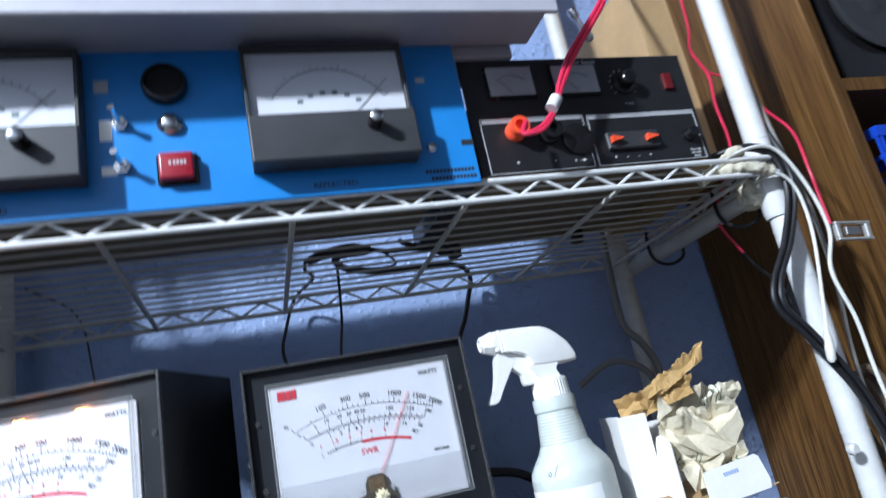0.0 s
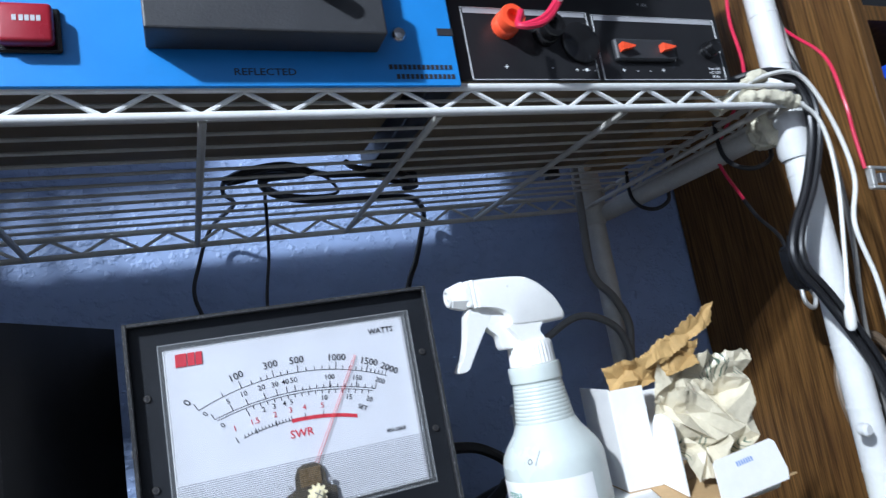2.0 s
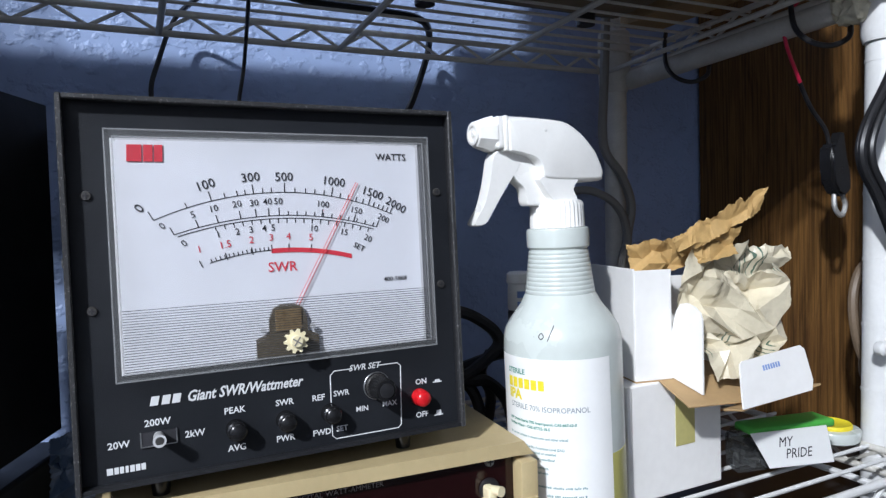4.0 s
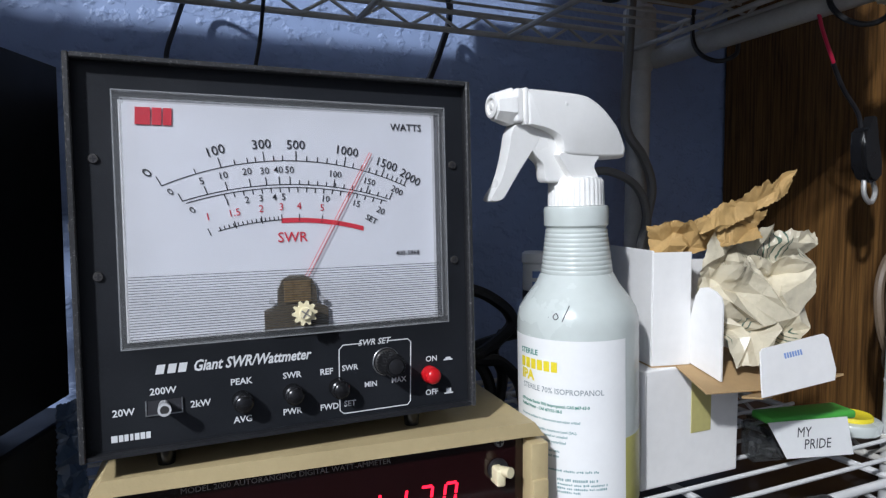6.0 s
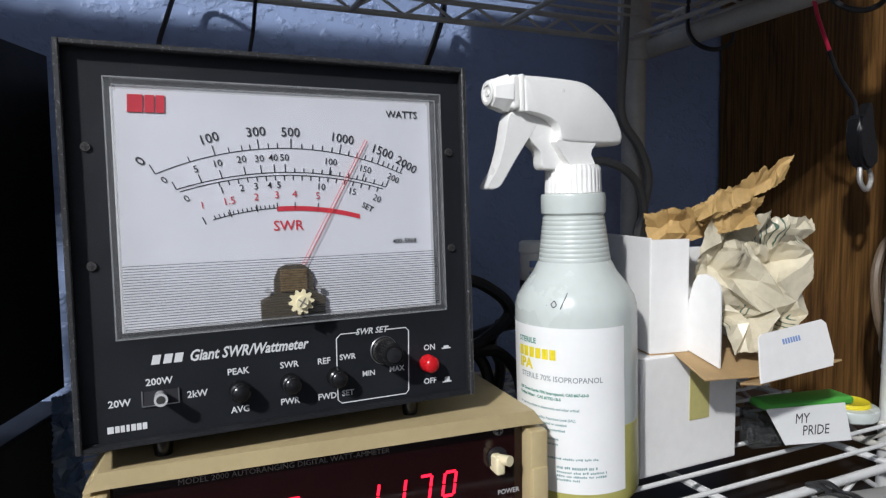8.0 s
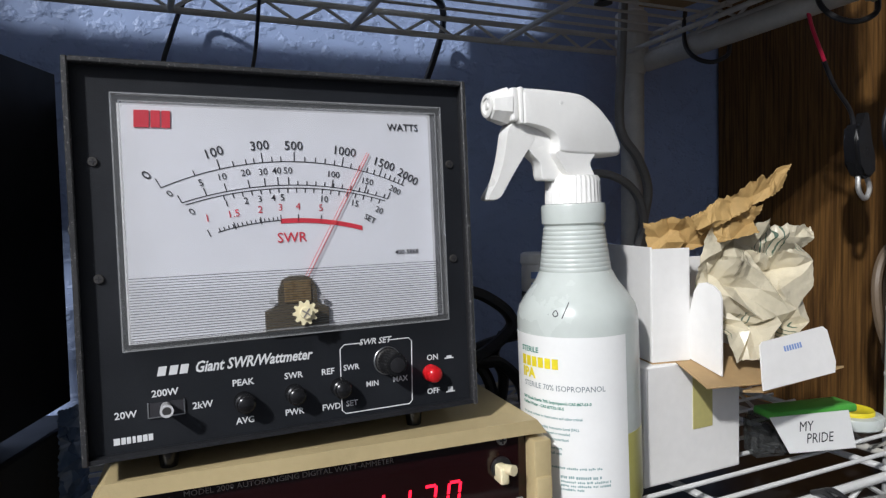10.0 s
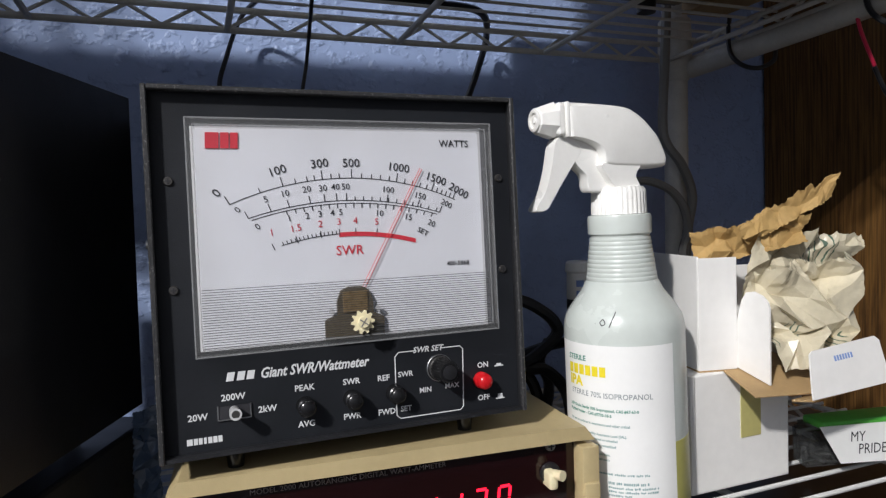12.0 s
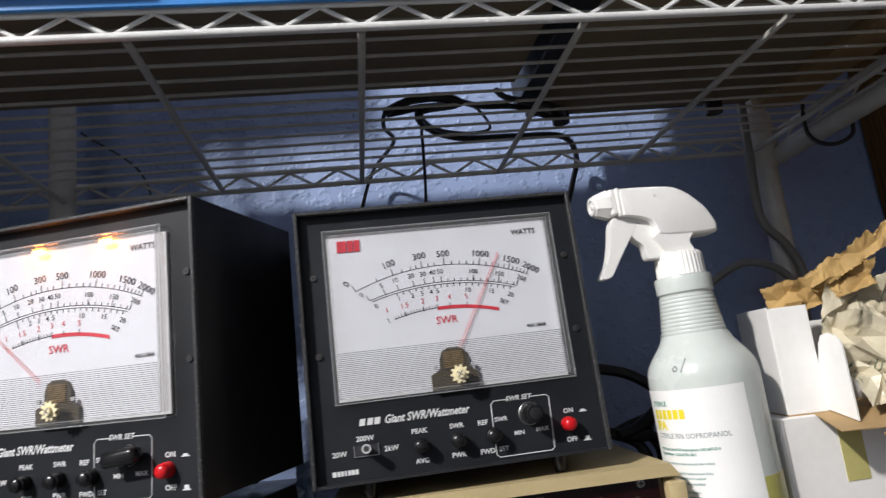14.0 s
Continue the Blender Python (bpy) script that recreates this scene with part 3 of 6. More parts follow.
    gz, gx = 0.0558, 0.0015
    bm = B()
    teeth = []
    for i in range(40):
        a = 2 * math.pi * i / 40
        r = 0.0057 if i % 4 < 2 else 0.0043
        teeth.append((gx + r * math.cos(a), gz + r * math.sin(a)))
    prism(bm, teeth, -0.0068, -0.0052)
    cyl(bm, (gx, -0.0052, gz), (gx, -0.0086, gz), 0.0029, 0.0026, 20)
    g = part("zero_gear", bm, M_cream, t, "cream plastic zero-set gear")
    bm = B()
    box(bm, -0.0024, 0.0024, -0.0089, -0.0085, -0.0003, 0.0003, m=pose(gx, 0, gz, 0, 35, 0))
    box(bm, -0.0003, 0.0003, -0.0088, -0.0084, -0.0024, 0.0024, m=pose(gx, 0, gz, 0, 35, 0))
    part("gear_slot", bm, M_gcable, g)

    # clear cover with ribbed lower third
    cover = part("clear_cover", box(B(), -0.0702, 0.0702, -0.0048, -0.0042, 0.049, 0.1488), M_clear, t, "clear plastic meter cover")
    cover.visible_shadow = False
    bm = B()
    ring(bm, (-0.0737, 0.0737, 0.0458, 0.1522), (-0.0702, 0.0702, 0.049, 0.1488), -0.0048, 0.0058)
    bmesh.ops.bevel(bm, geom=list(bm.edges), offset=0.0008, segments=2, affect="EDGES")
    o = part("cover_edge", bm, M_edge, cover)
    o.visible_shadow = False
    # thin pale hazed rings: the cover's bright edge highlights put into colour
    for a, b in ((0.0738, 0.0732), (0.0707, 0.0702)):
        bm = ring(B(), (-a, a, 0.0458 + 0.0738 - a, 0.1522 - 0.0738 + a), (-b, b, 0.0458 + 0.0738 - b, 0.1522 - 0.0738 + b), -0.0051, -0.0049)
        o = part("cover_glint_line", bm, M_glint, cover)
        o.visible_shadow = False
    bm = B()
    for i in range(24):
        z = 0.0497 + 0.00112 * i
        prism(bm, [(-0.07, z), (0.07, z), (0.07, z + 0.00032), (-0.07, z + 0.00032)], -0.0054, -0.0047)
    o = part("cover_rib", bm, M_rib, cover)
    o.visible_shadow = False
    if lit:
        for u in (-0.012, 0.034):
            part("pilot_bulb", lathe(B(), [(0.0004, -0.0042), (0.0015, -0.0032), (0.0016, 0.0025), (0.0006, 0.0042)], 12, pose(u, 0.0006, 0.1484, 0, 90, 0)), M_bulb, t, "glowing amber pilot bulb", smooth=True)

    # front panel printing and controls
    bm = B()
    P = 0.0057
    for words, x, z, size in (("20W", -0.0742, 0.0176, 0.0032), ("200W", -0.0585, 0.0251, 0.0032), ("2kW", -0.0434, 0.0176, 0.0032), ("PEAK", -0.0258, 0.0253, 0.0031), ("AVG", -0.0255, 0.0079, 0.0031), ("SWR", -0.0029, 0.0255, 0.0031), ("PWR", -0.0032, 0.0084, 0.0031), ("REF", 0.0135, 0.0252, 0.0031), ("SWR", 0.0251, 0.0259, 0.0029), ("FWD", 0.0145, 0.0081, 0.0031), ("SET", 0.0247, 0.0084, 0.0029), ("MIN", 0.0355, 0.0165, 0.0028), ("MAX", 0.0502, 0.0170, 0.0028), ("ON", 0.0683, 0.0257, 0.0031), ("OFF", 0.0681, 0.0084, 0.0031)):
        write(bm, words, size * 0.92, x, P, z, bold=0.02)
    write(bm, "SWR SET", 0.0029, 0.0377, P, 0.0374, shear=0.25, bold=0.02)
    write(bm, "Giant SWR/Wattmeter", 0.0048, -0.0202, P, 0.0345, shear=0.3, bold=0.025, wide=0.80)
    # maker's name and type number, as bars
    for i, x in enumerate((-0.0592, -0.0545, -0.0502)):
        prism(bm, [(x - 0.0021, 0.0326), (x + 0.0012, 0.0326), (x + 0.0021, 0.0366), (x - 0.0012, 0.0366)], P - 0.0001, P + 0.0002)
    for x0, x1 in ((-0.0792, -0.0768), (-0.0763, -0.0746), (-0.0742, -0.0726), (-0.072, -0.0708), (-0.0702, -0.0684), (-0.068, -0.0662), (-0.0658, -0.064)):
        prism(bm, [(x0, 0.0055), (x1, 0.0055), (x1, 0.0083), (x0, 0.0083)], P - 0.0001, P + 0.0002)
    fr = [(0.031, 0.0372), (0.022, 0.0372), (0.0200, 0.0352), (0.0198, 0.022)]
    for line in (fr, [(0.0197, 0.0118), (0.0197, 0.0055), (0.0216, 0.0038), (0.0545, 0.0038), (0.0562, 0.0055), (0.0572, 0.0355), (0.0556, 0.0372), (0.0445, 0.0372)]):
        sweep(bm, [(x, P + 0.0001, z) for x, z in line], 0.00028, 6, 1, False)
    for z, up in ((0.0256, 0.001), (0.0081, 0.0022)):
        prism(bm, [(0.0752, z - 0.0015), (0.0802, z - 0.0015), (0.0802, z - 0.0009), (0.0792, z - 0.0009), (0.0790, z - 0.0009 + up), (0.0764, z - 0.0009 + up), (0.0762, z - 0.0009), (0.0752, z - 0.0009)], P - 0.0001, P + 0.0002)
    part("panel_printing", bm, M_white, t, "white silk-screened lettering")
    sl = part("slide_slot", box(B(), -0.0652, -0.0512, 0.0054, 0.0058, 0.0153, 0.0213), M_ink, t)
    bm = B()
    for x0, x1, z0, z1 in ((-0.0657, -0.0652, 0.0150, 0.0216), (-0.0512, -0.0507, 0.0150, 0.0216), (-0.0652, -0.0512, 0.0149, 0.0153)):
        box(bm, x0, x1, 0.005, 0.0059, z0, z1)
    part("slot_bezel", bm, M_steel, sl)
    bm = B()
    cyl(bm, (-0.0583, 0.0055, 0.0190), (-0.0583, -0.0065, 0.0198), 0.0022, 0.0027, 20)
    o = part("slide_lever", bm, M_lever, sl, "chromed slide-switch lever", smooth=True)
    part("lever_tip", cyl(B(), (-0.0583, -0.0066, 0.0198), (-0.0583, -0.0062, 0.0198), 0.0018, seg=16), M_darkscrew, sl)
    for x, z in ((-0.0258, 0.0168), (-0.003, 0.0172), (0.0188, 0.0172)):
        bm = B()
        lathe(bm, [(0.0045, 0), (0.0045, 0.006), (0.0038, 0.0066), (0.0036, 0.0085), (0.0028, 0.0092), (0.0002, 0.0094)], 24, pose(x, 0.0058, z, 90))
        part("push_button", bm, M_knob, t, "black push button", smooth=True)
    bm = B()
    prof = [(0.0066, 0), (0.0066, 0.0012), (0.0060, 0.0014), (0.0056, 0.0140), (0.0048, 0.0152), (0.0002, 0.0154)] if not lit else [(0.006, 0), (0.006, 0.0012), (0.0052, 0.0014), (0.005, 0.008), (0.0002, 0.0082)]
    km = pose(0.0435, 0.0058, 0.0272, 90)
    lathe(bm, prof, 32 if lit else 96, km)
    if lit:
        box(bm, -0.011, 0.011, -0.0045, 0.0045, 0.003, 0.0125, 0.003, 3, m=km @ pose(0, 0, 0, 0, 0, knob_turn))
    else:
        axis = km.translation
        for i, v in enumerate(bm.verts):
            d = v.co - axis
            if i % 4 < 2 and -0.0148 < d.y < -0.0013 and i >= 2 * 96:
                v.co.x, v.co.z = axis.x + d.x * 0.9, axis.z + d.z * 0.9
    k = part("set_knob", bm, M_knob, t, "fluted black set knob", smooth=True)
    if not lit:
        part("knob_ring", lathe(B(), [(0.0070, 0.0001), (0.0070, 0.0009), (0.0066, 0.0012)], 32, km), M_steel, k, smooth=True)
        part("knob_band", lathe(B(), [(0.00605, 0.0016), (0.0062, 0.0018), (0.0061, 0.0034), (0.0059, 0.0036)], 32, km), M_darkscrew, k, smooth=True)
        part("knob_cap", lathe(B(), [(0.0036, 0.0153), (0.0036, 0.0159), (0.003, 0.0161)], 24, km), M_psblk, k, smooth=True)
    bm = B()
    lathe(bm, [(0.0044, 0), (0.0044, 0.003), (0.0041, 0.0036), (0.0041, 0.0062), (0.0034, 0.0075), (0.0018, 0.0082), (0.0002, 0.0084)], 24, pose(0.0668, 0.0058, 0.0180, 90))
    part("power_button", bm, M_redbtn, t, "round red power button", smooth=True)
    return t


AM_Z = 1.0882
wattmeter(pose(0, 0, 1.10, -2.2, 0, 0), "black analog wattmeter with large white scale standing on beige ammeter", (0.0046, 0.0715, 0.0375, 0.1299))
wattmeter(pose(-0.2299, 0.0045, 1.1070, 0.77, 0.9, -20.4), "black analog wattmeter with two amber bulbs lit", (-0.012, 0.0715, -0.0515, 0.108), True, 6)


# ---- beige digital ammeter under the meter ----
SEGS = {"0": "abcdef", "1": "bc", "2": "abged", "3": "abgcd", "5": "afgcd", "6": "afgedc", "7": "abc", "8": "abcdefg"}


def ammeter():
    w, h, dp = 0.1095, AM_Z - SHELF, 0.255
    t = thing("digital_ammeter", pose(0.0190, 0.0010, SHELF, 0, 0, -4.3), "beige bench digital watt-ammeter with glowing red digits", "ammeter")
    bm = B()
    prof = [(-w, 0), (-w, h - 0.008), (-w + 0.006, h), (w - 0.006, h), (w, h - 0.008), (w, 0)]
    prism(bm, prof, 0.011, dp)
    part("case", bm, M_beige, t)
    bm = B()
    prism(bm, [(-w, h - 0.008), (-w + 0.006, h), (w - 0.006, h), (w, h - 0.008), (w - 0.010, h - 0.0075), (-w + 0.010, h - 0.0075)], 0.0, 0.011)
    part("front_brow", bm, M_beige, t)
    for sgn in (-1, 1):
        x0, x1 = sorted((sgn * (w + 0.001), sgn * (w - 0.0095)))
        bm = B()
        box(bm, x0, x1, -0.003, 0.011, 0, h - 0.0105, 0.0012, 2)
        box(bm, x0 + 0.0005, x1 - 0.0005, -0.0045, 0.0, 0.0, h - 0.030, 0.0012, 2)
        part("side_cheek", bm, M_beige, t, smooth=True)
    part("bottom_rail", box(B(), -w + 0.0095, w - 0.0095, 0.0, 0.011, 0, 0.004), M_beige, t)
    f = part("front_window", box(B(), -w + 0.0095, w - 0.0095, 0.0070, 0.0108, 0.004, h - 0.0076), M_filter, t, "dark red filter window")
    bm = B()
    write(bm, "MODEL 2000 AUTORANGING DIGITAL WATT-AMMETER", 0.0026, -0.0235, 0.0066, h - 0.0122, wide=1.05)
    part("lettering", bm, M_segoff, f)
    part("switch_lettering", write(B(), "POWER", 0.0026, 0.0915, 0.0066, h - 0.0450, bold=0.02), M_label, f)
    part("switch_lettering", write(B(), "20A", 0.0026, 0.0940, 0.0066, h - 0.0530, bold=0.02), M_label, f)

    def digit(ch, x, z, hh):
        bm = B()
        ww, th, sl = hh * 0.5, hh * 0.105, 0.14
        half = hh / 2
        segs = {"a": (0, half, 1), "d": (0, -half, 1), "g": (0, 0, 1), "f": (-ww / 2, half / 2, 0), "b": (ww / 2, half / 2, 0), "e": (-ww / 2, -half / 2, 0), "c": (ww / 2, -half / 2, 0)}
        for s in SEGS[ch]:
            cx, cz, flat = segs[s]
            l = (ww if flat else half) / 2 - th * 0.35
            if flat:
                o = [(cx - l, cz - th / 2), (cx + l, cz - th / 2), (cx + l, cz + th / 2), (cx - l, cz + th / 2)]
            else:
                o = [(cx - th / 2, cz - l), (cx + th / 2, cz - l), (cx + th / 2, cz + l), (cx - th / 2, cz + l)]
            prism(bm, [(x + a + sl * b, z + b) for a, b in o], 0.0064, 0.0069)
        part("digit", bm, M_seg, f, "glowing red seven-segment digit")
    for ch, x in zip("1170", (0.016, 0.0300, 0.0440, 0.0575)):
        digit(ch, x, h - 0.0350, 0.0125)
    for ch, x in zip("568", (-0.050, -0.0365, -0.023)):
        digit(ch, x, h - 0.0350, 0.0125)
    bm = B()
    cyl(bm, (0.0850, 0.0072, h - 0.0255), (0.0850, 0.0052, h - 0.0255), 0.0060, 0.0056, 24)
    sw = part("switch_boot", bm, M_psblk, t, smooth=True)
    bm = B()
    box(bm, -0.0026, 0.0026, -0.006, 0.004, -0.0048, 0.0048, 0.0014, 3, m=pose(0.0833, 0.004, h - 0.0270))
    cyl(bm, (0.0838, 0.002, h - 0.0240), (0.0868, -0.0052, h - 0.0232), 0.0024, 0.0028, 16)
    part("switch_lever", bm, M_cream, sw, "cream toggle lever", smooth=True)
    bm = B()
    cyl(bm, (0.0855, 0.0072, h - 0.0105), (0.0855, 0.0052, h - 0.0105), 0.0029, 0.0024, 16)
    sc = part("screw", bm, M_steel, t, smooth=True)
    bm = B()
    box(bm, 0.0837, 0.0873, 0.0049, 0.0053, h - 0.0109, h - 0.0101)
    box(bm, 0.0851, 0.0859, 0.0048, 0.0052, h - 0.0123, h - 0.0087)
    part("screw_slot", bm, M_ink, sc)


ammeter()


# ---- spray bottle ----
def spray_bottle():
    t = thing("spray_bottle", pose(0.1703, 0.0195, SHELF, 0, -1.2, 0), "translucent white trigger spray bottle with paper label", "spray bottle")
    prof = [(0.0300, 0.0), (0.0338, 0.0015), (0.0352, 0.005), (0.0353, 0.060), (0.0353, 0.107), (0.0350, 0.1115), (0.0337, 0.1165), (0.0307, 0.1215), (0.0272, 0.1262), (0.0240, 0.1305), (0.0216, 0.1355)]
    z = 0.1345
    for i in range(10):
        z += 0.0026
        r = 0.0207 - 0.00032 * i
        prof += [(r - 0.00004, z - 0.0004), (r + 0.00006, z), (r + 0.0001, z + 0.0006), (r + 0.00006, z + 0.0012), (r - 0.00004, z + 0.0016)]
    prof += [(0.0172, 0.1618), (0.0173, 0.1632), (0.0186, 0.1645), (0.0187, 0.1735), (0.0182, 0.1753), (0.0150, 0.1758), (0.0140, 0.177)]
    level = 0.046
    b = part("body", lathe(B(), prof, 64), M_hdpe, t, "milky translucent bottle", smooth=True)
    part("liquid", lathe(B(), [(0.0302, 0.0002), (0.0340, 0.0015), (0.03545, 0.005), (0.03545, level), (0.0350, level + 0.0003)], 64), M_liquid, b, "yellowish liquid in the bottle", smooth=True)
    # label wrapped round the front of the body
    R = 0.0357
    mid = -141.0   # direction of the label's middle, degrees from +x

    def wrap(bm):
        for v in bm.verts:
            a = radians(mid) + v.co.x / R
            rr = R - v.co.y
            v.co = Vector((rr * math.cos(a), rr * math.sin(a), v.co.z))
        return bm
    lw, lz0, lz1 = 0.0385, 0.010, 0.1028
    bm = B()
    n = 48
    lo = [bm.verts.new((-lw + 2 * lw * i / n, 0, lz0)) for i in range(n + 1)]
    hi = [bm.verts.new((-lw + 2 * lw * i / n, 0, lz1)) for i in range(n + 1)]
    for i in range(n):
        bm.faces.new((lo[i], lo[i + 1], hi[i + 1], hi[i]))
    wrap(bm)
    lab = part("label", bm, M_paperlab, t, "white paper label with green and yellow print", smooth=True)

    def printed(name, material, fill):
        bm = B()
        fill(bm)
        bmesh.ops.subdivide_edges(bm, edges=[e for e in bm.edges if e.calc_length() > 0.003], cuts=3, use_grid_fill=True)
        wrap(bm)
        part(name, bm, material, lab)

    def bars(bm, rows, y=-0.0002):
        for x0, x1, z, hh in rows:
            n = max(2, int((x1 - x0) / 0.002))
            a = [bm.verts.new((x0 + (x1 - x0) * i / n, y, z)) for i in range(n + 1)]
            b = [bm.verts.new((x0 + (x1 - x0) * i / n, y, z + hh)) for i in range(n + 1)]
            for i in range(n):
                bm.faces.new((a[i], a[i + 1], b[i + 1], b[i]))
    L = -0.0283
    printed("green_print", M_green, lambda bm: write(bm, "STERILE", 0.0030, L + 0.0072, -0.0002, 0.0943, bold=0.02))
    printed("green_bar", M_green, lambda bm: bars(bm, [(L + 0.002, L + 0.018, 0.0135, 0.0026)]))
    # the maker's name, as plain yellow shapes
    printed("yellow_print", M_yellow, lambda bm: (bars(bm, [(L + i * 0.0046, L + i * 0.0046 + 0.0036, 0.0848, 0.0058) for i in range(6)]), write(bm, "IPA", 0.0054, L + 0.0058, -0.0002, 0.0807, bold=0.045)))
    printed("grey_print", M_grey, lambda bm: write(bm, "STERILE 70% ISOPROPANOL", 0.0031, L + 0.0270, -0.0002, 0.0742, wide=0.92))

    def lines(rows):
        def fill(bm):
            for words, size, z in rows:
                n0 = len(bm.verts)
                write(bm, words, size, 0, -0.0002, z, bold=0.03, wide=0.93)
                bm.verts.ensure_lookup_table()
                lo = min(v.co.x for v in bm.verts[n0:])
                for v in bm.verts[n0:]:
                    v.co.x += L - lo
        return fill
    printed("fine_print", M_green, lines((("USP Grade Sterile 70% Isopropanol, CAS #67-63-0", 0.0016, 0.0660), ("Purified Water - CAS #7732-18-5", 0.0016, 0.0630))))
    printed("fine_print", M_greyteal, lines((("for use on surfaces in cleanrooms and other critical", 0.0014, 0.0575), ("validated to a 10  Sterility Assurance Level (SAL).", 0.0014, 0.0517), ("unless the package is damaged or unsealed", 0.0014, 0.0488), ("designed to be refilled and/or resterilized", 0.0014, 0.0455), ("bottle and trigger sprayer from bags.", 0.0014, 0.0405), ("with trigger sprayer and install onto", 0.0014, 0.0376), ("as needed", 0.0014, 0.0347))))

    def small(bm):
        rnd = random.Random(4)
        rows = []
        for z, k, x in ((0.0292, 0.9, L + 0.016), (0.0240, 0.88, L + 0.026), (0.0216, 1.0, L + 0.026), (0.0194, 0.98, L + 0.026), (0.0172, 0.72, L + 0.026)):
            end = L + 0.054 * k
            left = rnd.randint(3, 8)
            while x < end:
                w = rnd.uniform(0.0005, 0.0010)
                rows.append((x, x + w, z + rnd.choice((0, 0, 0.0002)), 0.0014 if z == 0.0240 else rnd.choice((0.0009, 0.0009, 0.0012))))
                left -= 1
                x += w + (0.0003 if left else 0.0011)
                left = left or rnd.randint(3, 8)
        bars(bm, rows)
    printed("fine_print", M_greyteal, small)

    def pen(bm):
        for pts in ([(-0.007, 0.1150), (-0.0068, 0.1151)], [(-0.0043, 0.1156), (-0.0027, 0.1174), (-0.0012, 0.1154), (-0.0029, 0.1140), (-0.0043, 0.1156)], [(0.0010 + 0.0005 * i, 0.1132 + 0.0012 * i) for i in range(8)]):
            sweep(bm, [(x, 0, z) for x, z in pts], 0.00028, 5, 3)
    bm = B()
    pen(bm)
    for v in bm.verts:
        a = radians(mid) + v.co.x / 0.034
        zz = v.co.z
        rr = np.interp(zz, [0.107, 0.1115, 0.1165, 0.1215, 0.1262], [0.0353, 0.0350, 0.0337, 0.0307, 0.0272]) + 0.0002
        v.co = Vector((rr * math.cos(a), rr * math.sin(a), zz))
    part("pen_mark", bm, M_ink, b, "handwritten pen mark")
    # ribbed cap
    bm = lathe(B(), [(0.0148, 0.1755), (0.0163, 0.1758), (0.0163, 0.1770), (0.0160, 0.1895), (0.0145, 0.1915), (0.008, 0.1925)], 136)
    for i, v in enumerate(bm.verts):
        if i % 4 < 2 and 0.1765 < v.co.z < 0.191:
            v.co.x, v.co.y = v.co.x * 0.955, v.co.y * 0.955
    part("cap", bm, M_sprayer, t, "ribbed white screw cap", smooth=True)
    # sprayer head, along -x
    def slab(outline, half, taper=0.8, name="sprayer_head", parent=None, label=""):
        bm = B()
        closed = [(x, 0, zz) for x, zz in outline]
        line = curve_points(closed[-2:] + closed + closed[:2], 4)
        outline = [(p.x, p.z) for p in line[8:8 + 4 * len(closed)]]
        n = len(outline)
        cx = sum(p[0] for p in outline) / n
        cz = sum(p[1] for p in outline) / n
        rows = []
        for k, y in ((taper, -half), (1 - (1 - taper) * 0.55, -half * 0.94), (1 - (1 - taper) * 0.22, -half * 0.8), (1.0, -half * 0.5), (1.0, half * 0.5), (1 - (1 - taper) * 0.22, half * 0.8), (1 - (1 - taper) * 0.55, half * 0.94), (taper, half)):
            rows.append([bm.verts.new((cx + (x - cx) * (1 - (1 - k) * 0.5), y, cz + (zz - cz) * k)) for x, zz in outline])
        for a, b in zip(rows, rows[1:]):
            for i in range(n):
                bm.faces.new((a[i], a[(i + 1) % n], b[(i + 1) % n], b[i]))
        bm.faces.new(rows[0][::-1])
        bm.faces.new(rows[-1])
        return part(name, bm, M_sprayer, parent, label, smooth=True)
    # profile in x (towards the nozzle negative) and height
    hd = slab([(-0.0393, 0.2390), (-0.0380, 0.2404), (-0.0233, 0.2402), (-0.0033, 0.2388), (0.0050, 0.2366), (0.0130, 0.2314), (0.0200, 0.2242), (0.0243, 0.2185), (0.0288, 0.2080), (0.0286, 0.2042), (0.0262, 0.2025), (0.0079, 0.2024), (-0.0120, 0.2036), (-0.0158, 0.2060), (-0.0165, 0.2105), (-0.0190, 0.2145), (-0.0240, 0.2175), (-0.0310, 0.2198), (-0.0385, 0.2212), (-0.0393, 0.2225)], 0.0110, 0.84, parent=t, label="white plastic sprayer head")
    slab([(-0.0170, 0.2060), (0.0079, 0.2050), (0.0066, 0.2000), (0.0060, 0.1970), (0.0082, 0.1895), (-0.0060, 0.1895), (-0.0105, 0.1930), (-0.0145, 0.1985)], 0.0100, 0.94, "sprayer_neck", hd)
    slab([(-0.0340, 0.2215), (-0.0128, 0.2160), (-0.0110, 0.2058), (-0.0042, 0.1957), (0.0020, 0.1890), (-0.0190, 0.1892), (-0.0235, 0.1905), (-0.0250, 0.1990), (-0.0300, 0.2042), (-0.0350, 0.2120)], 0.0048, 0.92, "pump_body", hd, "recessed pump body")
    part("front_collar", box(B(), -0.0402, -0.0376, -0.0107, 0.0107, 0.2206, 0.2405, 0.0010, 2), M_sprayer, hd, smooth=True)
    nm = pose(-0.0398, 0, 0.2310, 0, -90, 0)
    bm = B()
    box(bm, -0.0092, 0.0092, -0.0095, 0.0095, 0.0, 0.0050, 0.0018, 3, nm)
    lathe(bm, [(0.0108, 0.0045), (0.0100, 0.0075), (0.0086, 0.0112), (0.0078, 0.0140), (0.0070, 0.0146)], 8, nm @ pose(0, 0, 0, 0, 0, 22.5))
    nz = part("nozzle", bm, M_sprayer, hd, "white nozzle")
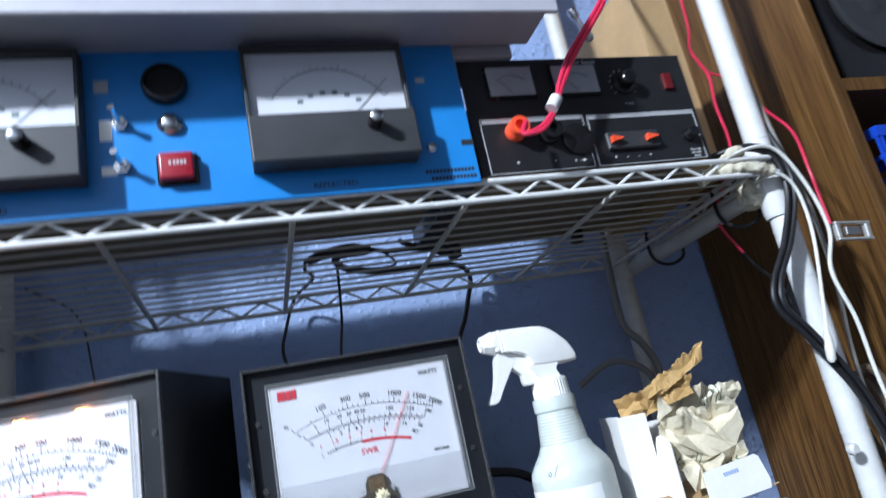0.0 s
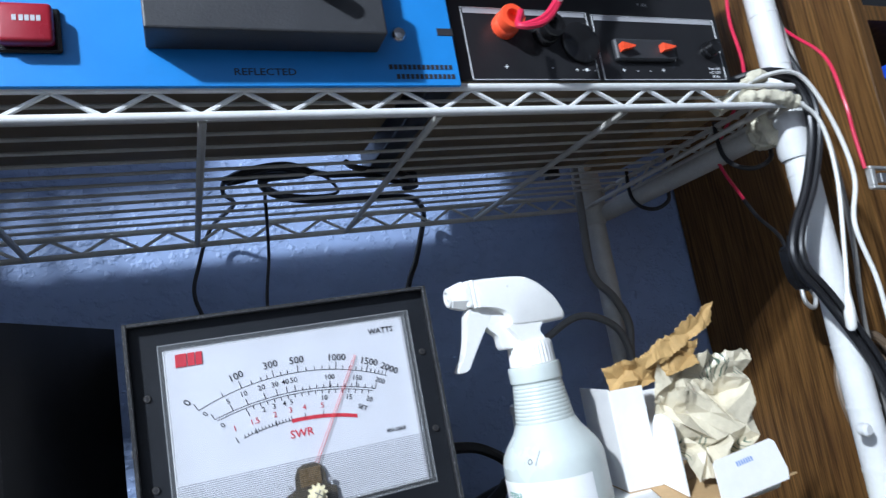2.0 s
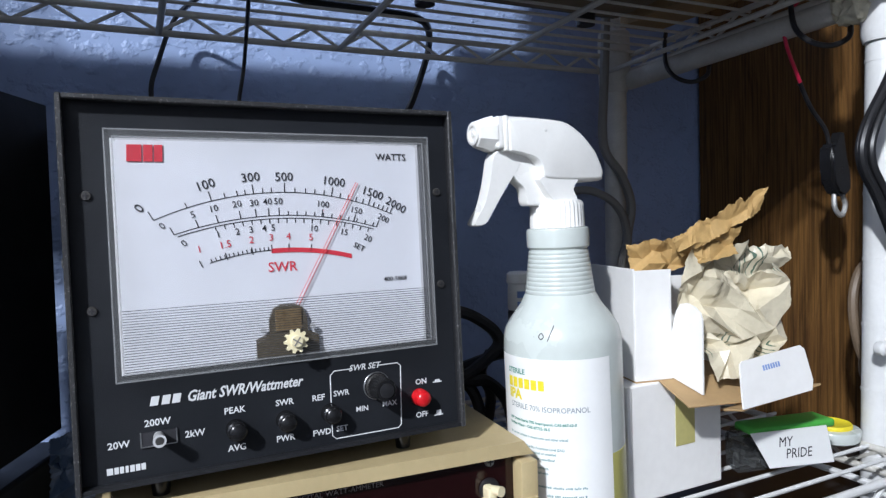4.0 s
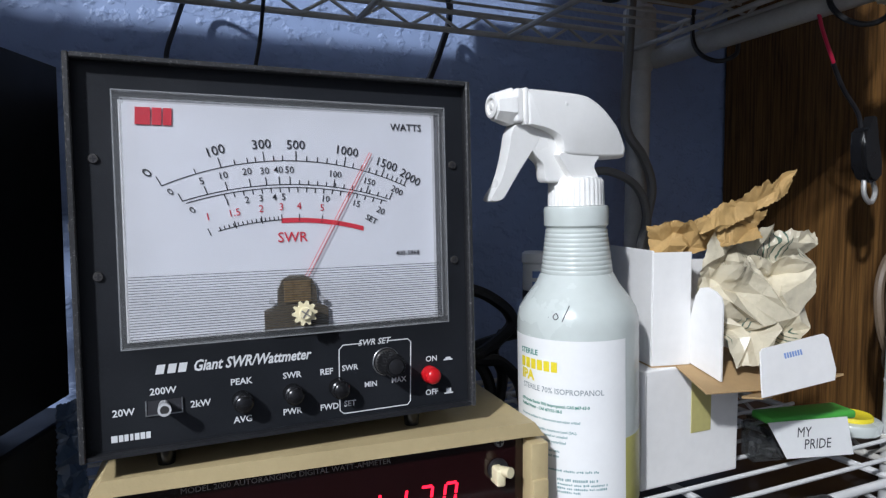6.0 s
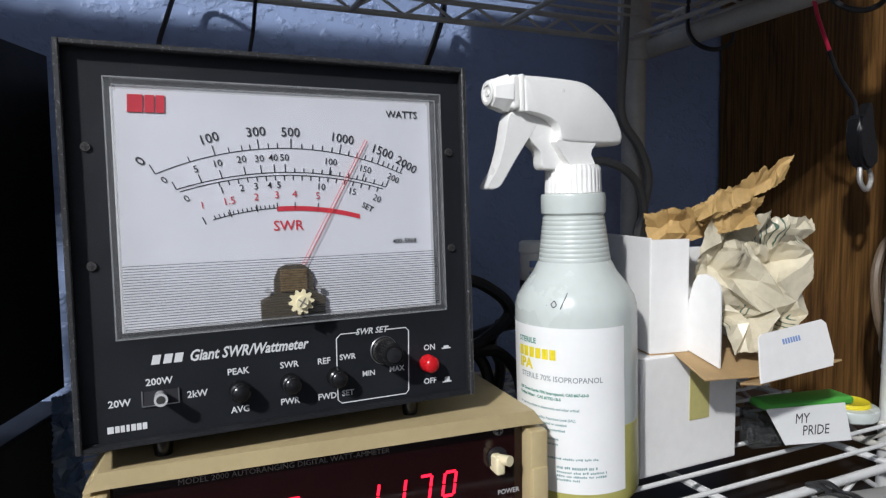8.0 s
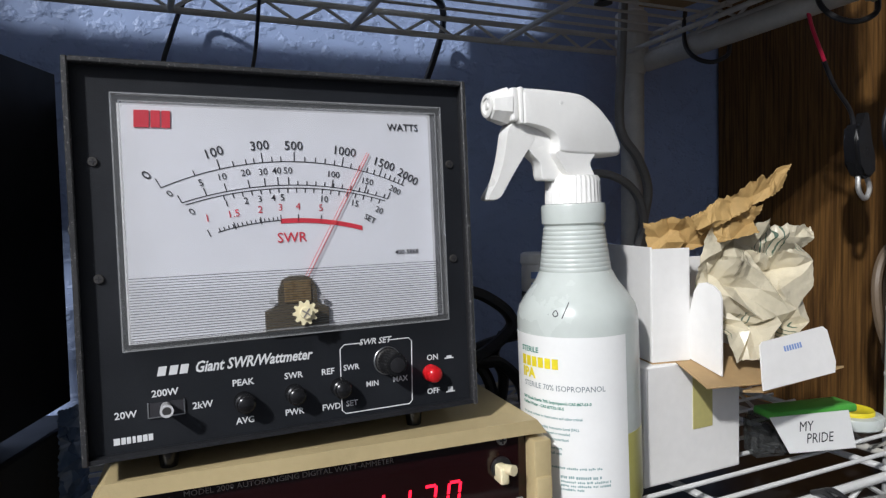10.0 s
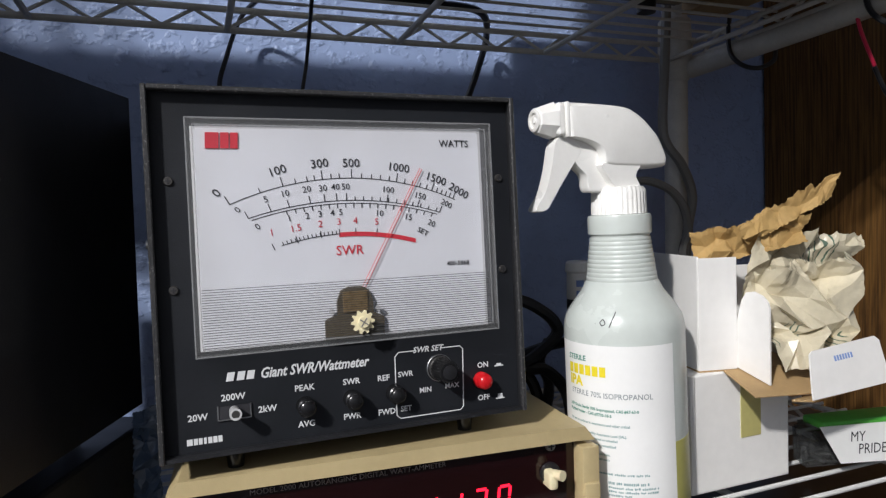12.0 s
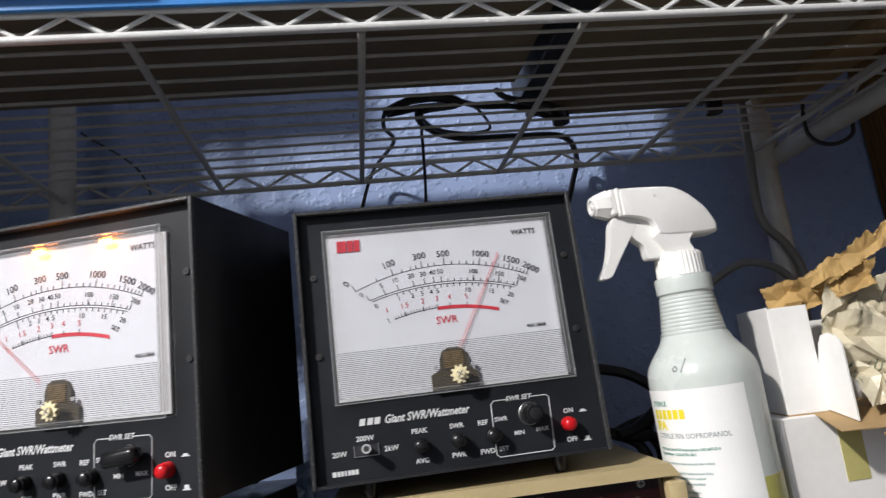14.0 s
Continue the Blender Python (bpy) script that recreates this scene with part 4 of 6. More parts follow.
    part("nozzle_tip", lathe(B(), [(0.0064, 0.0142), (0.0064, 0.0156), (0.0056, 0.0160), (0.0044, 0.0158), (0.0040, 0.0148), (0.0018, 0.0147), (0.0014, 0.0156), (0.0004, 0.0157)], 24, nm), M_sprayer, nz, smooth=True)
    slab([(-0.0400, 0.2220), (-0.0357, 0.2218), (-0.0290, 0.2172), (-0.0276, 0.2140), (-0.0296, 0.2105), (-0.0340, 0.2050), (-0.0425, 0.1934), (-0.0490, 0.1838), (-0.0516, 0.1806), (-0.0550, 0.1793), (-0.0585, 0.1796), (-0.0580, 0.1820), (-0.0528, 0.1897), (-0.0492, 0.1996), (-0.0470, 0.2086), (-0.0455, 0.2160), (-0.0435, 0.2205)], 0.0050, 0.97, "trigger", t, "white trigger lever")
    part("pivot_pin", lathe(B(), [(0.0011, 0), (0.0011, 0.0004), (0.0004, 0.0005)], 12, pose(-0.0135, -0.01085, 0.2325, 90)), M_sprayer, hd)



spray_bottle()


# ---- upper tier: blue panel, black supply, grey case ----
RACK = pose(-0.057, -0.0, 1.17) @ Matrix.Diagonal((1.029, 1.0, 1.029, 1.0)) @ pose(0.057, 0, -1.17)


def rack_panel():
    F = -0.031
    t = thing("rack_wattmeter", RACK, "blue rack panel with two black-and-white meters on wire shelf", "rack panel")
    part("panel", box(B(), -0.362, 0.121, F, F + 0.003, 1.385, 1.5185, 0.0004, 1), M_blue, t)
    part("chassis", box(B(), -0.345, 0.102, F + 0.003, 0.140, 1.4030, 1.478, 0.001, 1), M_under, t, "brown hardboard underside")
    for x0 in (-0.0625, -0.307):
        x1 = x0 + 0.1305
        mb = part("meter_body", box(B(), x0, x1, F - 0.024, F, 1.4065, 1.4455, 0.0012, 2), M_meterblk, t, "matte black meter lower housing")
        fr = B()
        for a, b, c, d in ((x0, x0 + 0.003, 1.4455, 1.511), (x1 - 0.003, x1, 1.4455, 1.511), (x0 + 0.003, x1 - 0.003, 1.5055, 1.511)):
            box(fr, a, b, F - 0.018, F, c, d, 0.0006, 1)
        part("meter_frame", fr, M_meterblk, mb)
        part("meter_dial", box(B(), x0 + 0.003, x1 - 0.003, F - 0.012, F - 0.001, 1.4455, 1.5055), M_card, mb, "white meter dial")
        ink, redl = B(), B()
        cx = (x0 + x1) / 2
        pts = [(cx + 0.052 * math.sin(a), F - 0.0124, 1.438 + 0.052 * math.cos(a)) for a in np.linspace(-1.05, 1.05, 25)]
        sweep(ink, pts, 0.00035, 4, 1, False)
        for i, a in enumerate(np.linspace(-1.05, 1.05, 21)):
            r1 = 0.055 if i % 4 else 0.0575
            sweep(ink, [(cx + 0.052 * math.sin(a), F - 0.0124, 1.438 + 0.052 * math.cos(a)), (cx + r1 * math.sin(a), F - 0.0124, 1.438 + r1 * math.cos(a))], 0.0003, 4, 1, False)
        for i in range(6):
            a = -0.62 + 0.25 * i
            prism(ink, [(cx + 0.040 * math.sin(a) - 0.0022, 1.427 + 0.040 * math.cos(a)), (cx + 0.040 * math.sin(a) + 0.0022, 1.427 + 0.040 * math.cos(a)), (cx + 0.040 * math.sin(a) + 0.0022, 1.4305 + 0.040 * math.cos(a)), (cx + 0.040 * math.sin(a) - 0.0022, 1.4305 + 0.040 * math.cos(a))], F - 0.0124, F - 0.0120)
        sweep(redl, [(cx + 0.018, F - 0.0128, 1.4475), (cx + 0.050, F - 0.0128, 1.480)], 0.0003, 4, 1, False)
        part("dial_printing", ink, M_grey, mb)
        part("pointer", redl, M_ink, mb)
        c = part("dial_glass", box(B(), x0 + 0.003, x1 - 0.003, F - 0.0168, F - 0.0162, 1.4457, 1.5055), M_clear, mb)
        c.visible_shadow = False
        kx = x0 + 0.0955
        k = part("zero_knob", cyl(B(), (kx, F - 0.0238, 1.4325), (kx, F - 0.037, 1.4325), 0.0058, 0.0052, 24), M_knob, mb, "black knob with bright cap", smooth=True)
        part("knob_cap", lathe(B(), [(0.005, 0), (0.0052, 0.0015), (0.0035, 0.0028), (0.0003, 0.003)], 20, pose(kx, F - 0.037, 1.4325, 90)), M_chrome, k, smooth=True)
    bm = lathe(B(), [(0.0168, 0), (0.0168, 0.006), (0.0155, 0.0085), (0.0140, 0.0088), (0.0125, 0.0055), (0.0002, 0.005)], 40, pose(-0.120, F, 1.487, 90))
    part("round_socket", bm, M_knob, t, "round black panel socket", smooth=True)
    part("jewel_lamp", lathe(B(), [(0.0092, 0), (0.0092, 0.002), (0.0080, 0.003), (0.0070, 0.0055), (0.0040, 0.0075), (0.0002, 0.008)], 32, pose(-0.119, F, 1.4535, 90)), M_chrome, t, "bright faceted pilot lens", smooth=True)
    bz = part("button_bezel", box(B(), -0.1305, -0.1015, F - 0.003, F, 1.4025, 1.4275, 0.001, 1), M_knob, t)
    rb = part("red_button", box(B(), -0.1285, -0.1040, F - 0.0105, F - 0.003, 1.4045, 1.4260, 0.0022, 3), M_crimson, bz, "square red illuminated button", smooth=True)
    bm = B()
    for x in (-0.1215, -0.1185, -0.1160, -0.1135, -0.1110):
        prism(bm, [(x, 1.4155), (x + 0.0019, 1.4155), (x + 0.0019, 1.4186), (x, 1.4186)], F - 0.01075, F - 0.0105)
    part("button_marks", bm, M_label, rb)
    for z in (1.4555, 1.4205):
        tg = part("toggle_nut", lathe(B(), [(0.0062, 0), (0.0060, 0.003), (0.0045, 0.0032), (0.0042, 0.006)], 6, pose(-0.1535, F, z, 90)), M_chrome, t, "chromed toggle switch")
        part("toggle_lever", cyl(B(), (-0.1535, F - 0.005, z), (-0.1560, F - 0.020, z + 0.004), 0.0016, 0.0027, 14), M_chrome, tg, smooth=True)
    for x, z, w, h in ((-0.1635, 1.4510, 0.0042, 0.0085), (-0.1625, 1.4180, 0.0052, 0.0035)):
        part("tape_label", box(B(), x - w, x + w, F - 0.0004, F, z - h, z + h), M_paperlab, t)
    part("metal_tag", box(B(), -0.170, -0.160, F - 0.0008, F, 1.483, 1.493), M_label, t)
    part("metal_tag", box(B(), 0.081, 0.089, F - 0.0008, F, 1.481, 1.486), M_label, t)
    for x in (0.0835, -0.324):
        sc = part("panel_screw", lathe(B(), [(0.0052, 0), (0.0050, 0.0015), (0.0036, 0.0032), (0.0003, 0.0038)], 24, pose(x, F, 1.4190, 90)), M_chrome, t, smooth=True)
    part("rack_slot", box(B(), 0.1105, 0.1215, F - 0.0004, F + 0.0034, 1.4195, 1.4245, 0.0), M_ink, t)
    bm = B()
    write(bm, "REFLECTED", 0.0042, -0.001, F - 0.0002, 1.3935, bold=0.01, wide=1.15)
    part("panel_lettering", bm, M_ink, t)
    part("panel_lettering", write(B(), "FORWARD", 0.0042, -0.2445, F - 0.0002, 1.3935, bold=0.01, wide=1.15), M_ink, t)
    bm = B()
    for z, x0, x1 in ((1.3958, 0.074, 0.117), (1.3895, 0.078, 0.117)):
        x = x0
        while x < x1:
            prism(bm, [(x, z), (x + 0.0022, z), (x + 0.0022, z + 0.0032), (x, z + 0.0032)], F - 0.0003, F)
            x += 0.0031
    tagged(part("panel_printing", bm, M_ink, t, "two small rows of black print"), kind="stuff")


def power_supply():
    F = -0.0195
    t = thing("bench_power_supply", pose(0, 0, 0), "black bench power supply with red binding post on wire shelf", "power supply")
    part("case", box(B(), 0.1335, 0.3790, F + 0.002, 0.212, 1.4040, 1.4700, 0.0015, 2), M_psblk, t)
    fp = part("front_panel", box(B(), 0.1325, 0.3800, F, F + 0.002, 1.4000, 1.5190, 0.0008, 1), M_psblk, t)
    part("bottom_plate", box(B(), 0.1365, 0.3770, F + 0.006, 0.205, 1.4030, 1.4038), M_under, t, "dusty brown underside plate")
    for x in (0.165, 0.332):
        part("foot", cyl(B(), (x, 0.196, 1.3890), (x, 0.196, 1.4040), 0.0085, 0.0095, 20), M_cable, t, "black rubber foot", smooth=True)
    for x0, x1 in ((0.1580, 0.2040), (0.2265, 0.2740)):
        md = part("panel_meter", box(B(), x0 - 0.002, x1 + 0.002, F - 0.003, F, 1.4755, 1.5105, 0.0008, 1), M_knob, t, "small panel meter")
        part("dial", box(B(), x0, x1, F - 0.0034, F - 0.0029, 1.4785, 1.5085), M_label, md)
        bm = B()
        cx = (x0 + x1) / 2
        sweep(bm, [(cx + 0.020 * math.sin(a), F - 0.0037, 1.480 + 0.020 * math.cos(a)) for a in np.linspace(-0.8, 0.8, 13)], 0.0003, 4, 1, False)
        sweep(bm, [(cx, F - 0.0037, 1.480), (cx - 0.012, F - 0.0037, 1.495)], 0.0003, 4, 1, False)
        part("dial_printing", bm, M_ink, md)
        g = part("dial_glass", box(B(), x0, x1, F - 0.0048, F - 0.0044, 1.4785, 1.5085), M_clear, md)
        g.visible_shadow = False
    pr = B()
    for x0, x1, z1 in ((0.142, 0.2475, 1.4560), (0.2525, 0.3745, 1.4545)):
        sweep(pr, [(x0, F - 0.0001, 1.4010), (x0, F - 0.0001, z1), (x1, F - 0.0001, z1), (x1, F - 0.0001, 1.4010), (x0, F - 0.0001, 1.4010)], 0.0004, 4, 1, False)
    for words, x, z, s in (("+", 0.170, 1.4105, 0.004), ("-", 0.208, 1.4105, 0.004), ("+", 0.272, 1.4085, 0.0038), ("-", 0.285, 1.4085, 0.0038), ("-", 0.2975, 1.4085, 0.0038), ("+", 0.3105, 1.4085, 0.0038), ("+", 0.229, 1.4085, 0.0034), ("-", 0.245, 1.4085, 0.0034)):
        write(pr, words, s, x, F - 0.0003, z, bold=0.03)
    for words, z in (("Fuse 10A", 1.4105), ("AC 120V", 1.4070), ("60 Hz", 1.4035)):
        write(pr, words, 0.0022, 0.3640, F - 0.0003, z, bold=0.02)
    write(pr, "Power Supply", 0.0042, 0.262, F - 0.0003, 1.5135, shear=0.25)
    write(pr, "V. ADJ", 0.0024, 0.304, F - 0.0003, 1.4650)
    sweep(pr, [(0.2335, F - 0.0003, 1.4085), (0.2405, F - 0.0003, 1.4085)], 0.0003, 4, 1, False)
    cyl(pr, (0.2375, F - 0.0001, 1.4085), (0.2375, F - 0.0008, 1.4085), 0.0013, seg=10)
    part("panel_printing", pr, M_white, fp)
    st = B()
    for x0, x1, z in ((0.1435, 0.2460, 1.4515), (0.2540, 0.3730, 1.4500)):
        box(st, x0, x1, F - 0.0004, F, z, z + 0.0038)
    part("title_strip", st, M_label, fp)
    r = part("binding_post", lathe(B(), [(0.0098, 0), (0.0098, 0.006), (0.0088, 0.0072), (0.0095, 0.0145), (0.0090, 0.0158), (0.0052, 0.0160), (0.0048, 0.0105), (0.0002, 0.010)], 28, pose(0.174, F, 1.4415, 90)), M_orange, t, "orange-red binding post", smooth=True)
    part("binding_post", lathe(B(), [(0.0098, 0), (0.0098, 0.006), (0.0088, 0.0072), (0.0095, 0.0145), (0.0090, 0.0158), (0.0052, 0.0160), (0.0048, 0.0105), (0.0002, 0.010)], 28, pose(0.2065, F, 1.4365, 90)), M_knob, t, "black binding post", smooth=True)
    part("outlet_socket", lathe(B(), [(0.0165, 0), (0.0165, 0.0025), (0.0150, 0.0035), (0.0002, 0.0035)], 36, pose(0.2365, F, 1.4300, 90)), M_knob, t, "round black outlet cover", smooth=True)
    tb = part("push_terminal", box(B(), 0.2650, 0.3230, F - 0.005, F, 1.4155, 1.4330, 0.0012, 1), M_meterblk, t, "black push terminal block")
    for x in (0.274, 0.313):
        bm = B()
        prism(bm, [(x - 0.0060, 1.4275), (x + 0.0060, 1.4250), (x + 0.0060, 1.4238), (x - 0.0060, 1.4210)], F - 0.010, F - 0.0048)
        part("push_tab", bm, M_orange, tb, "orange push tab")
    part("fuse_holder", lathe(B(), [(0.0072, 0), (0.0072, 0.004), (0.0058, 0.0048), (0.0055, 0.011), (0.0002, 0.0115)], 24, pose(0.3610, F, 1.4260, 90)), M_knob, t, smooth=True)
    kb = part("adjust_knob", lathe(B(), [(0.0125, 0), (0.0122, 0.002), (0.0085, 0.003), (0.0078, 0.0135), (0.0065, 0.0148), (0.0002, 0.015)], 28, pose(0.304, F, 1.4880, 90)), M_knob, t, "black voltage knob", smooth=True)
    bm = B()
    for i in range(11):
        a = -2.3 + 4.6 * i / 10
        sweep(bm, [(0.304 + 0.0138 * math.sin(a), F - 0.0002, 1.488 + 0.0138 * math.cos(a)), (0.304 + 0.0160 * math.sin(a), F - 0.0002, 1.488 + 0.0160 * math.cos(a))], 0.0003, 4, 1, False)
    part("knob_marks", bm, M_white, fp)
    part("rocker_switch", box(B(), 0.3500, 0.3600, F - 0.004, F, 1.4780, 1.4960, 0.0012, 2), M_darkred, t, "dark red rocker switch")


def grey_case():
    t = thing("grey_equipment_case", pose(0, 0, 0), "pale grey equipment case lying on top of blue panel", "equipment case")
    part("body", box(B(), -0.50, 0.205, -0.091, -0.028, 1.5290, 1.583, 0.002, 2), M_greybox, t)
    part("front_plate", box(B(), -0.50, 0.205, -0.096, -0.091, 1.5160, 1.5740, 0.001, 1), M_greybox, t, "pale grey overhanging front plate")
    part("front_trim", box(B(), -0.498, 0.203, -0.095, -0.091, 1.5760, 1.5815, 0.001, 1), M_greydark, t, "darker grey trim strip")
    # unseen block added above the grey case to cut lamplight on the wall
    t = thing("unseen_shade_block", pose(0, 0, 0), "unseen grey block on tall feet, added to shade the wall", "equipment case")
    part("body", box(B(), -0.64, -0.375, -0.079, -0.030, 1.692, 1.80, 0.002, 2), M_greydark, t)
    for x in (-0.490, -0.455):
        for y in (-0.070, -0.038):
            part("foot", cyl(B(), (x, y, 1.5825), (x, y, 1.6925), 0.004, 0.005, 12), M_knob, t, smooth=True)
    solid("pale_carton", box(B(), 0.010, 0.190, -0.024, 0.032, 1.5195, 1.80, 0.002, 2), M_greybox, "pale grey carton stacked on the black supply", "carton")


def gap_box():
    t = thing("terminal_box", pose(0, 0, 0), "narrow black terminal box between blue panel and supply", "terminal box")
    part("body", box(B(), 0.1115, 0.1305, -0.012, 0.172, TIER + 0.0008, 1.475, 0.0015, 2), M_psblk, t)
    part("cover", box(B(), 0.1125, 0.1295, -0.010, 0.170, 1.475, 1.4785, 0.001, 1), M_knob, t)


def end_box():
    t = thing("cardboard_box", pose(0, 0, 0), "upright brown cardboard box at the end of the wire shelf", "box")
    x0, x1, y0, y1, z0, z1 = 0.3875, 0.435, 0.030, 0.212, TIER + 0.0008, 1.655
    for a, b, c, d in ((x0, x0 + 0.003, y0, y1), (x1 - 0.003, x1, y0, y1), (x0 + 0.003, x1 - 0.003, y0, y0 + 0.003), (x0 + 0.003, x1 - 0.003, y1 - 0.003, y1)):
        part("side", box(B(), a, b, c, d, z0, z1, 0.0006, 1), M_kraft, t)
    part("base", box(B(), x0 + 0.003, x1 - 0.003, y0 + 0.003, y1 - 0.003, z0, z0 + 0.003), M_kraft, t)
    part("top_flap", box(B(), x0 + 0.0005, x1 - 0.0005, y0 + 0.0005, y1 - 0.0005, z1, z1 + 0.003, 0.0006, 1), M_kraft, t)


rack_panel()
gap_box()
end_box()
power_supply()
grey_case()


# ---- cartons, papers and jars beside the bottle ----
def cartons():
    t = thing("small_carton", pose(0, 0, 0), "white cardboard carton with yellow tape on wire shelf", "carton")
    part("body", box(B(), 0.2085, 0.2880, 0.0065, 0.090, SHELF, 1.1025, 0.0012, 2), M_box, t)
    part("lid_flap", box(B(), 0.2055, 0.2090, 0.0050, 0.088, SHELF + 0.001, 1.1030, 0.0008, 2), M_box, t)
    part("tape", box(B(), 0.2465, 0.2630, 0.0060, 0.0066, 1.0585, 1.1028, 0.0), M_tape, t, "yellowed sticky tape")
    # the open carton on top, turned a little
    t = thing("open_carton", pose(0.2180, 0.0110, 1.1035, 0, 0, -13), "opened white carton with stamped flap holding crumpled paper", "carton")
    part("side_wall", box(B(), 0, 0.0013, 0.0013, 0.060, 0, 0.0715, 0.0003, 1), M_box, t)
    part("front_wall", box(B(), 0, 0.0260, 0, 0.0013, 0.0, 0.0705, 0.0003, 1), M_box, t)
    part("back_wall", box(B(), 0.0013, 0.078, 0.0587, 0.060, 0, 0.0600, 0.0003, 1), M_box, t)
    part("far_wall", box(B(), 0.0767, 0.078, 0.0200, 0.0587, 0, 0.0500, 0.0003, 1), M_box, t)
    part("base", box(B(), 0.0, 0.078, 0.0, 0.060, -0.0012, 0.0, 0.0003, 1), M_kraft, t, "brown inside of the carton")
    part("front_flap", box(B(), 0.016, 0.076, -0.0340, -0.0004, -0.0012, 0.0, 0.0003, 1, pose(0, 0, 0, 14, 0, 0)), M_kraft, t, "brown inside of the hanging flap")
    bm = B()
    out = [(0, 0.0), (0.0255, -0.006), (0.0256, 0.040), (0.0240, 0.0440), (0.0200, 0.0472), (0.0140, 0.0490), (0.0080, 0.0480), (0.0045, 0.043), (0.0, 0.028)]
    prism(bm, out, 0, 0.0012, pose(0.0258, 0.0008, 0.001, 0, 0, -78))
    part("side_flap", bm, M_box, t)
    fl = thing("loose_flap", pose(0.2500, -0.0430, 1.0945, -14, -5.0, -2.5), "white carton flap with blue stamped number", "carton flap")
    bm = B()
    prism(bm, [(0.0, 0.0), (0.0570, -0.001), (0.0600, 0.005), (0.0600, 0.0240), (0.0570, 0.0268), (0.0085, 0.0265), (0.0060, 0.0248), (0.0010, 0.0055)], 0, 0.0012)
    part("card", bm, M_box, fl)
    part("card_back", box(B(), 0.045, 0.0665, 0.0012, 0.014, 0.0, 0.0012), M_kraft, fl)
    part("card_hinge", box(B(), 0.0, 0.048, 0.0012, 0.016, -0.001, 0.0004), M_kraft, fl)
    bm = B()
    for i in range(7):
        x = 0.0225 + 0.0021 * i
        prism(bm, [(x, 0.0180), (x + 0.0013, 0.0180), (x + 0.0013, 0.0211), (x, 0.0211)], -0.0002, 0.0)
    part("stamp", bm, M_bluestamp, fl, "blue stamped marks")


def crumpled(name, left, right, n, amp, seed, material, label, torn=0.0, curl=0.0):
    """A crumpled sheet hung between two edges: uneven flat facets of two sizes that meet in sharp creases, with a torn, curled upper edge."""
    rnd = random.Random(seed)
    le, ri = ([Vector(p) for p in side] for side in (left, right))

    def along(side, v):
        k = min(int(v * (len(side) - 1)), len(side) - 2)
        return side[k].lerp(side[k + 1], v * (len(side) - 1) - k)
    wide, high = (ri[0] - le[0]).length, (le[-1] - le[0]).length
    across = (ri[0] - le[0]).normalized()
    nrm = across.cross(le[-1] - le[0]).normalized()
    m = max(2, round(n * high / wide))
    bm = B()
    g = []
    for i in range(n + 1):
        row = []
        for j in range(m + 1):
            u = (i + rnd.uniform(-0.45, 0.45) * (0 < i < n)) / n
            v = (j + rnd.uniform(-0.45, 0.45) * (0 < j < m)) / m
            p = along(le, v).lerp(along(ri, v), u)
            p += nrm * amp * (rnd.choice((-1, 1)) * rnd.uniform(0.3, 1.0) + 0.8 * noise.noise(Vector((u * 2.5 + seed, v * 2.5, seed * 3.1))))
            if i in (0, n):
                p += across * rnd.uniform(-1, 1) * torn * 0.6
            row.append(bm.verts.new(p))
        g.append(row)
    for i in range(n):
        for j in range(m):
            a, b, c, d = g[i][j], g[i + 1][j], g[i + 1][j + 1], g[i][j + 1]
            for f in (((a, b, c), (a, c, d)) if rnd.random() < 0.5 else ((a, b, d), (b, c, d))):
                bm.faces.new(f)
    # smaller facets across the large ones
    bmesh.ops.subdivide_edges(bm, edges=list(bm.edges), cuts=1, use_grid_fill=True)
    for v in bm.verts:
        if not v.is_boundary:
            v.co += nrm * rnd.uniform(-1, 1) * amp * 0.22 + across * rnd.uniform(-1, 1) * amp * 0.3
    bmesh.ops.subdivide_edges(bm, edges=list(bm.edges), cuts=3, use_grid_fill=True, smooth=0.05)
    top = [le[0], ri[0]]
    for v in bm.verts:
        u = (v.co - top[0]).dot(across)
        drop = (top[0] + across * u - v.co).length
        edge = math.exp(-max(drop - amp, 0) / 0.005)
        rag = noise.noise(Vector((u * 110, seed, 0.5))) + 0.6 * noise.noise(Vector((u * 290, seed, 2.5)))
        v.co.z += rag * torn * edge
        v.co -= nrm * curl * edge * (0.4 + noise.noise(Vector((u * 95, seed, 7.5))))
        if v.is_boundary:
            v.co += Vector((rnd.uniform(-1, 1), rnd.uniform(-1, 1), rnd.uniform(-1, 1))) * 0.0005
    ob = solid(name, bm, material, label, "paper", smooth=True)
    ob.data.set_sharp_from_angle(angle=radians(13))
    return ob


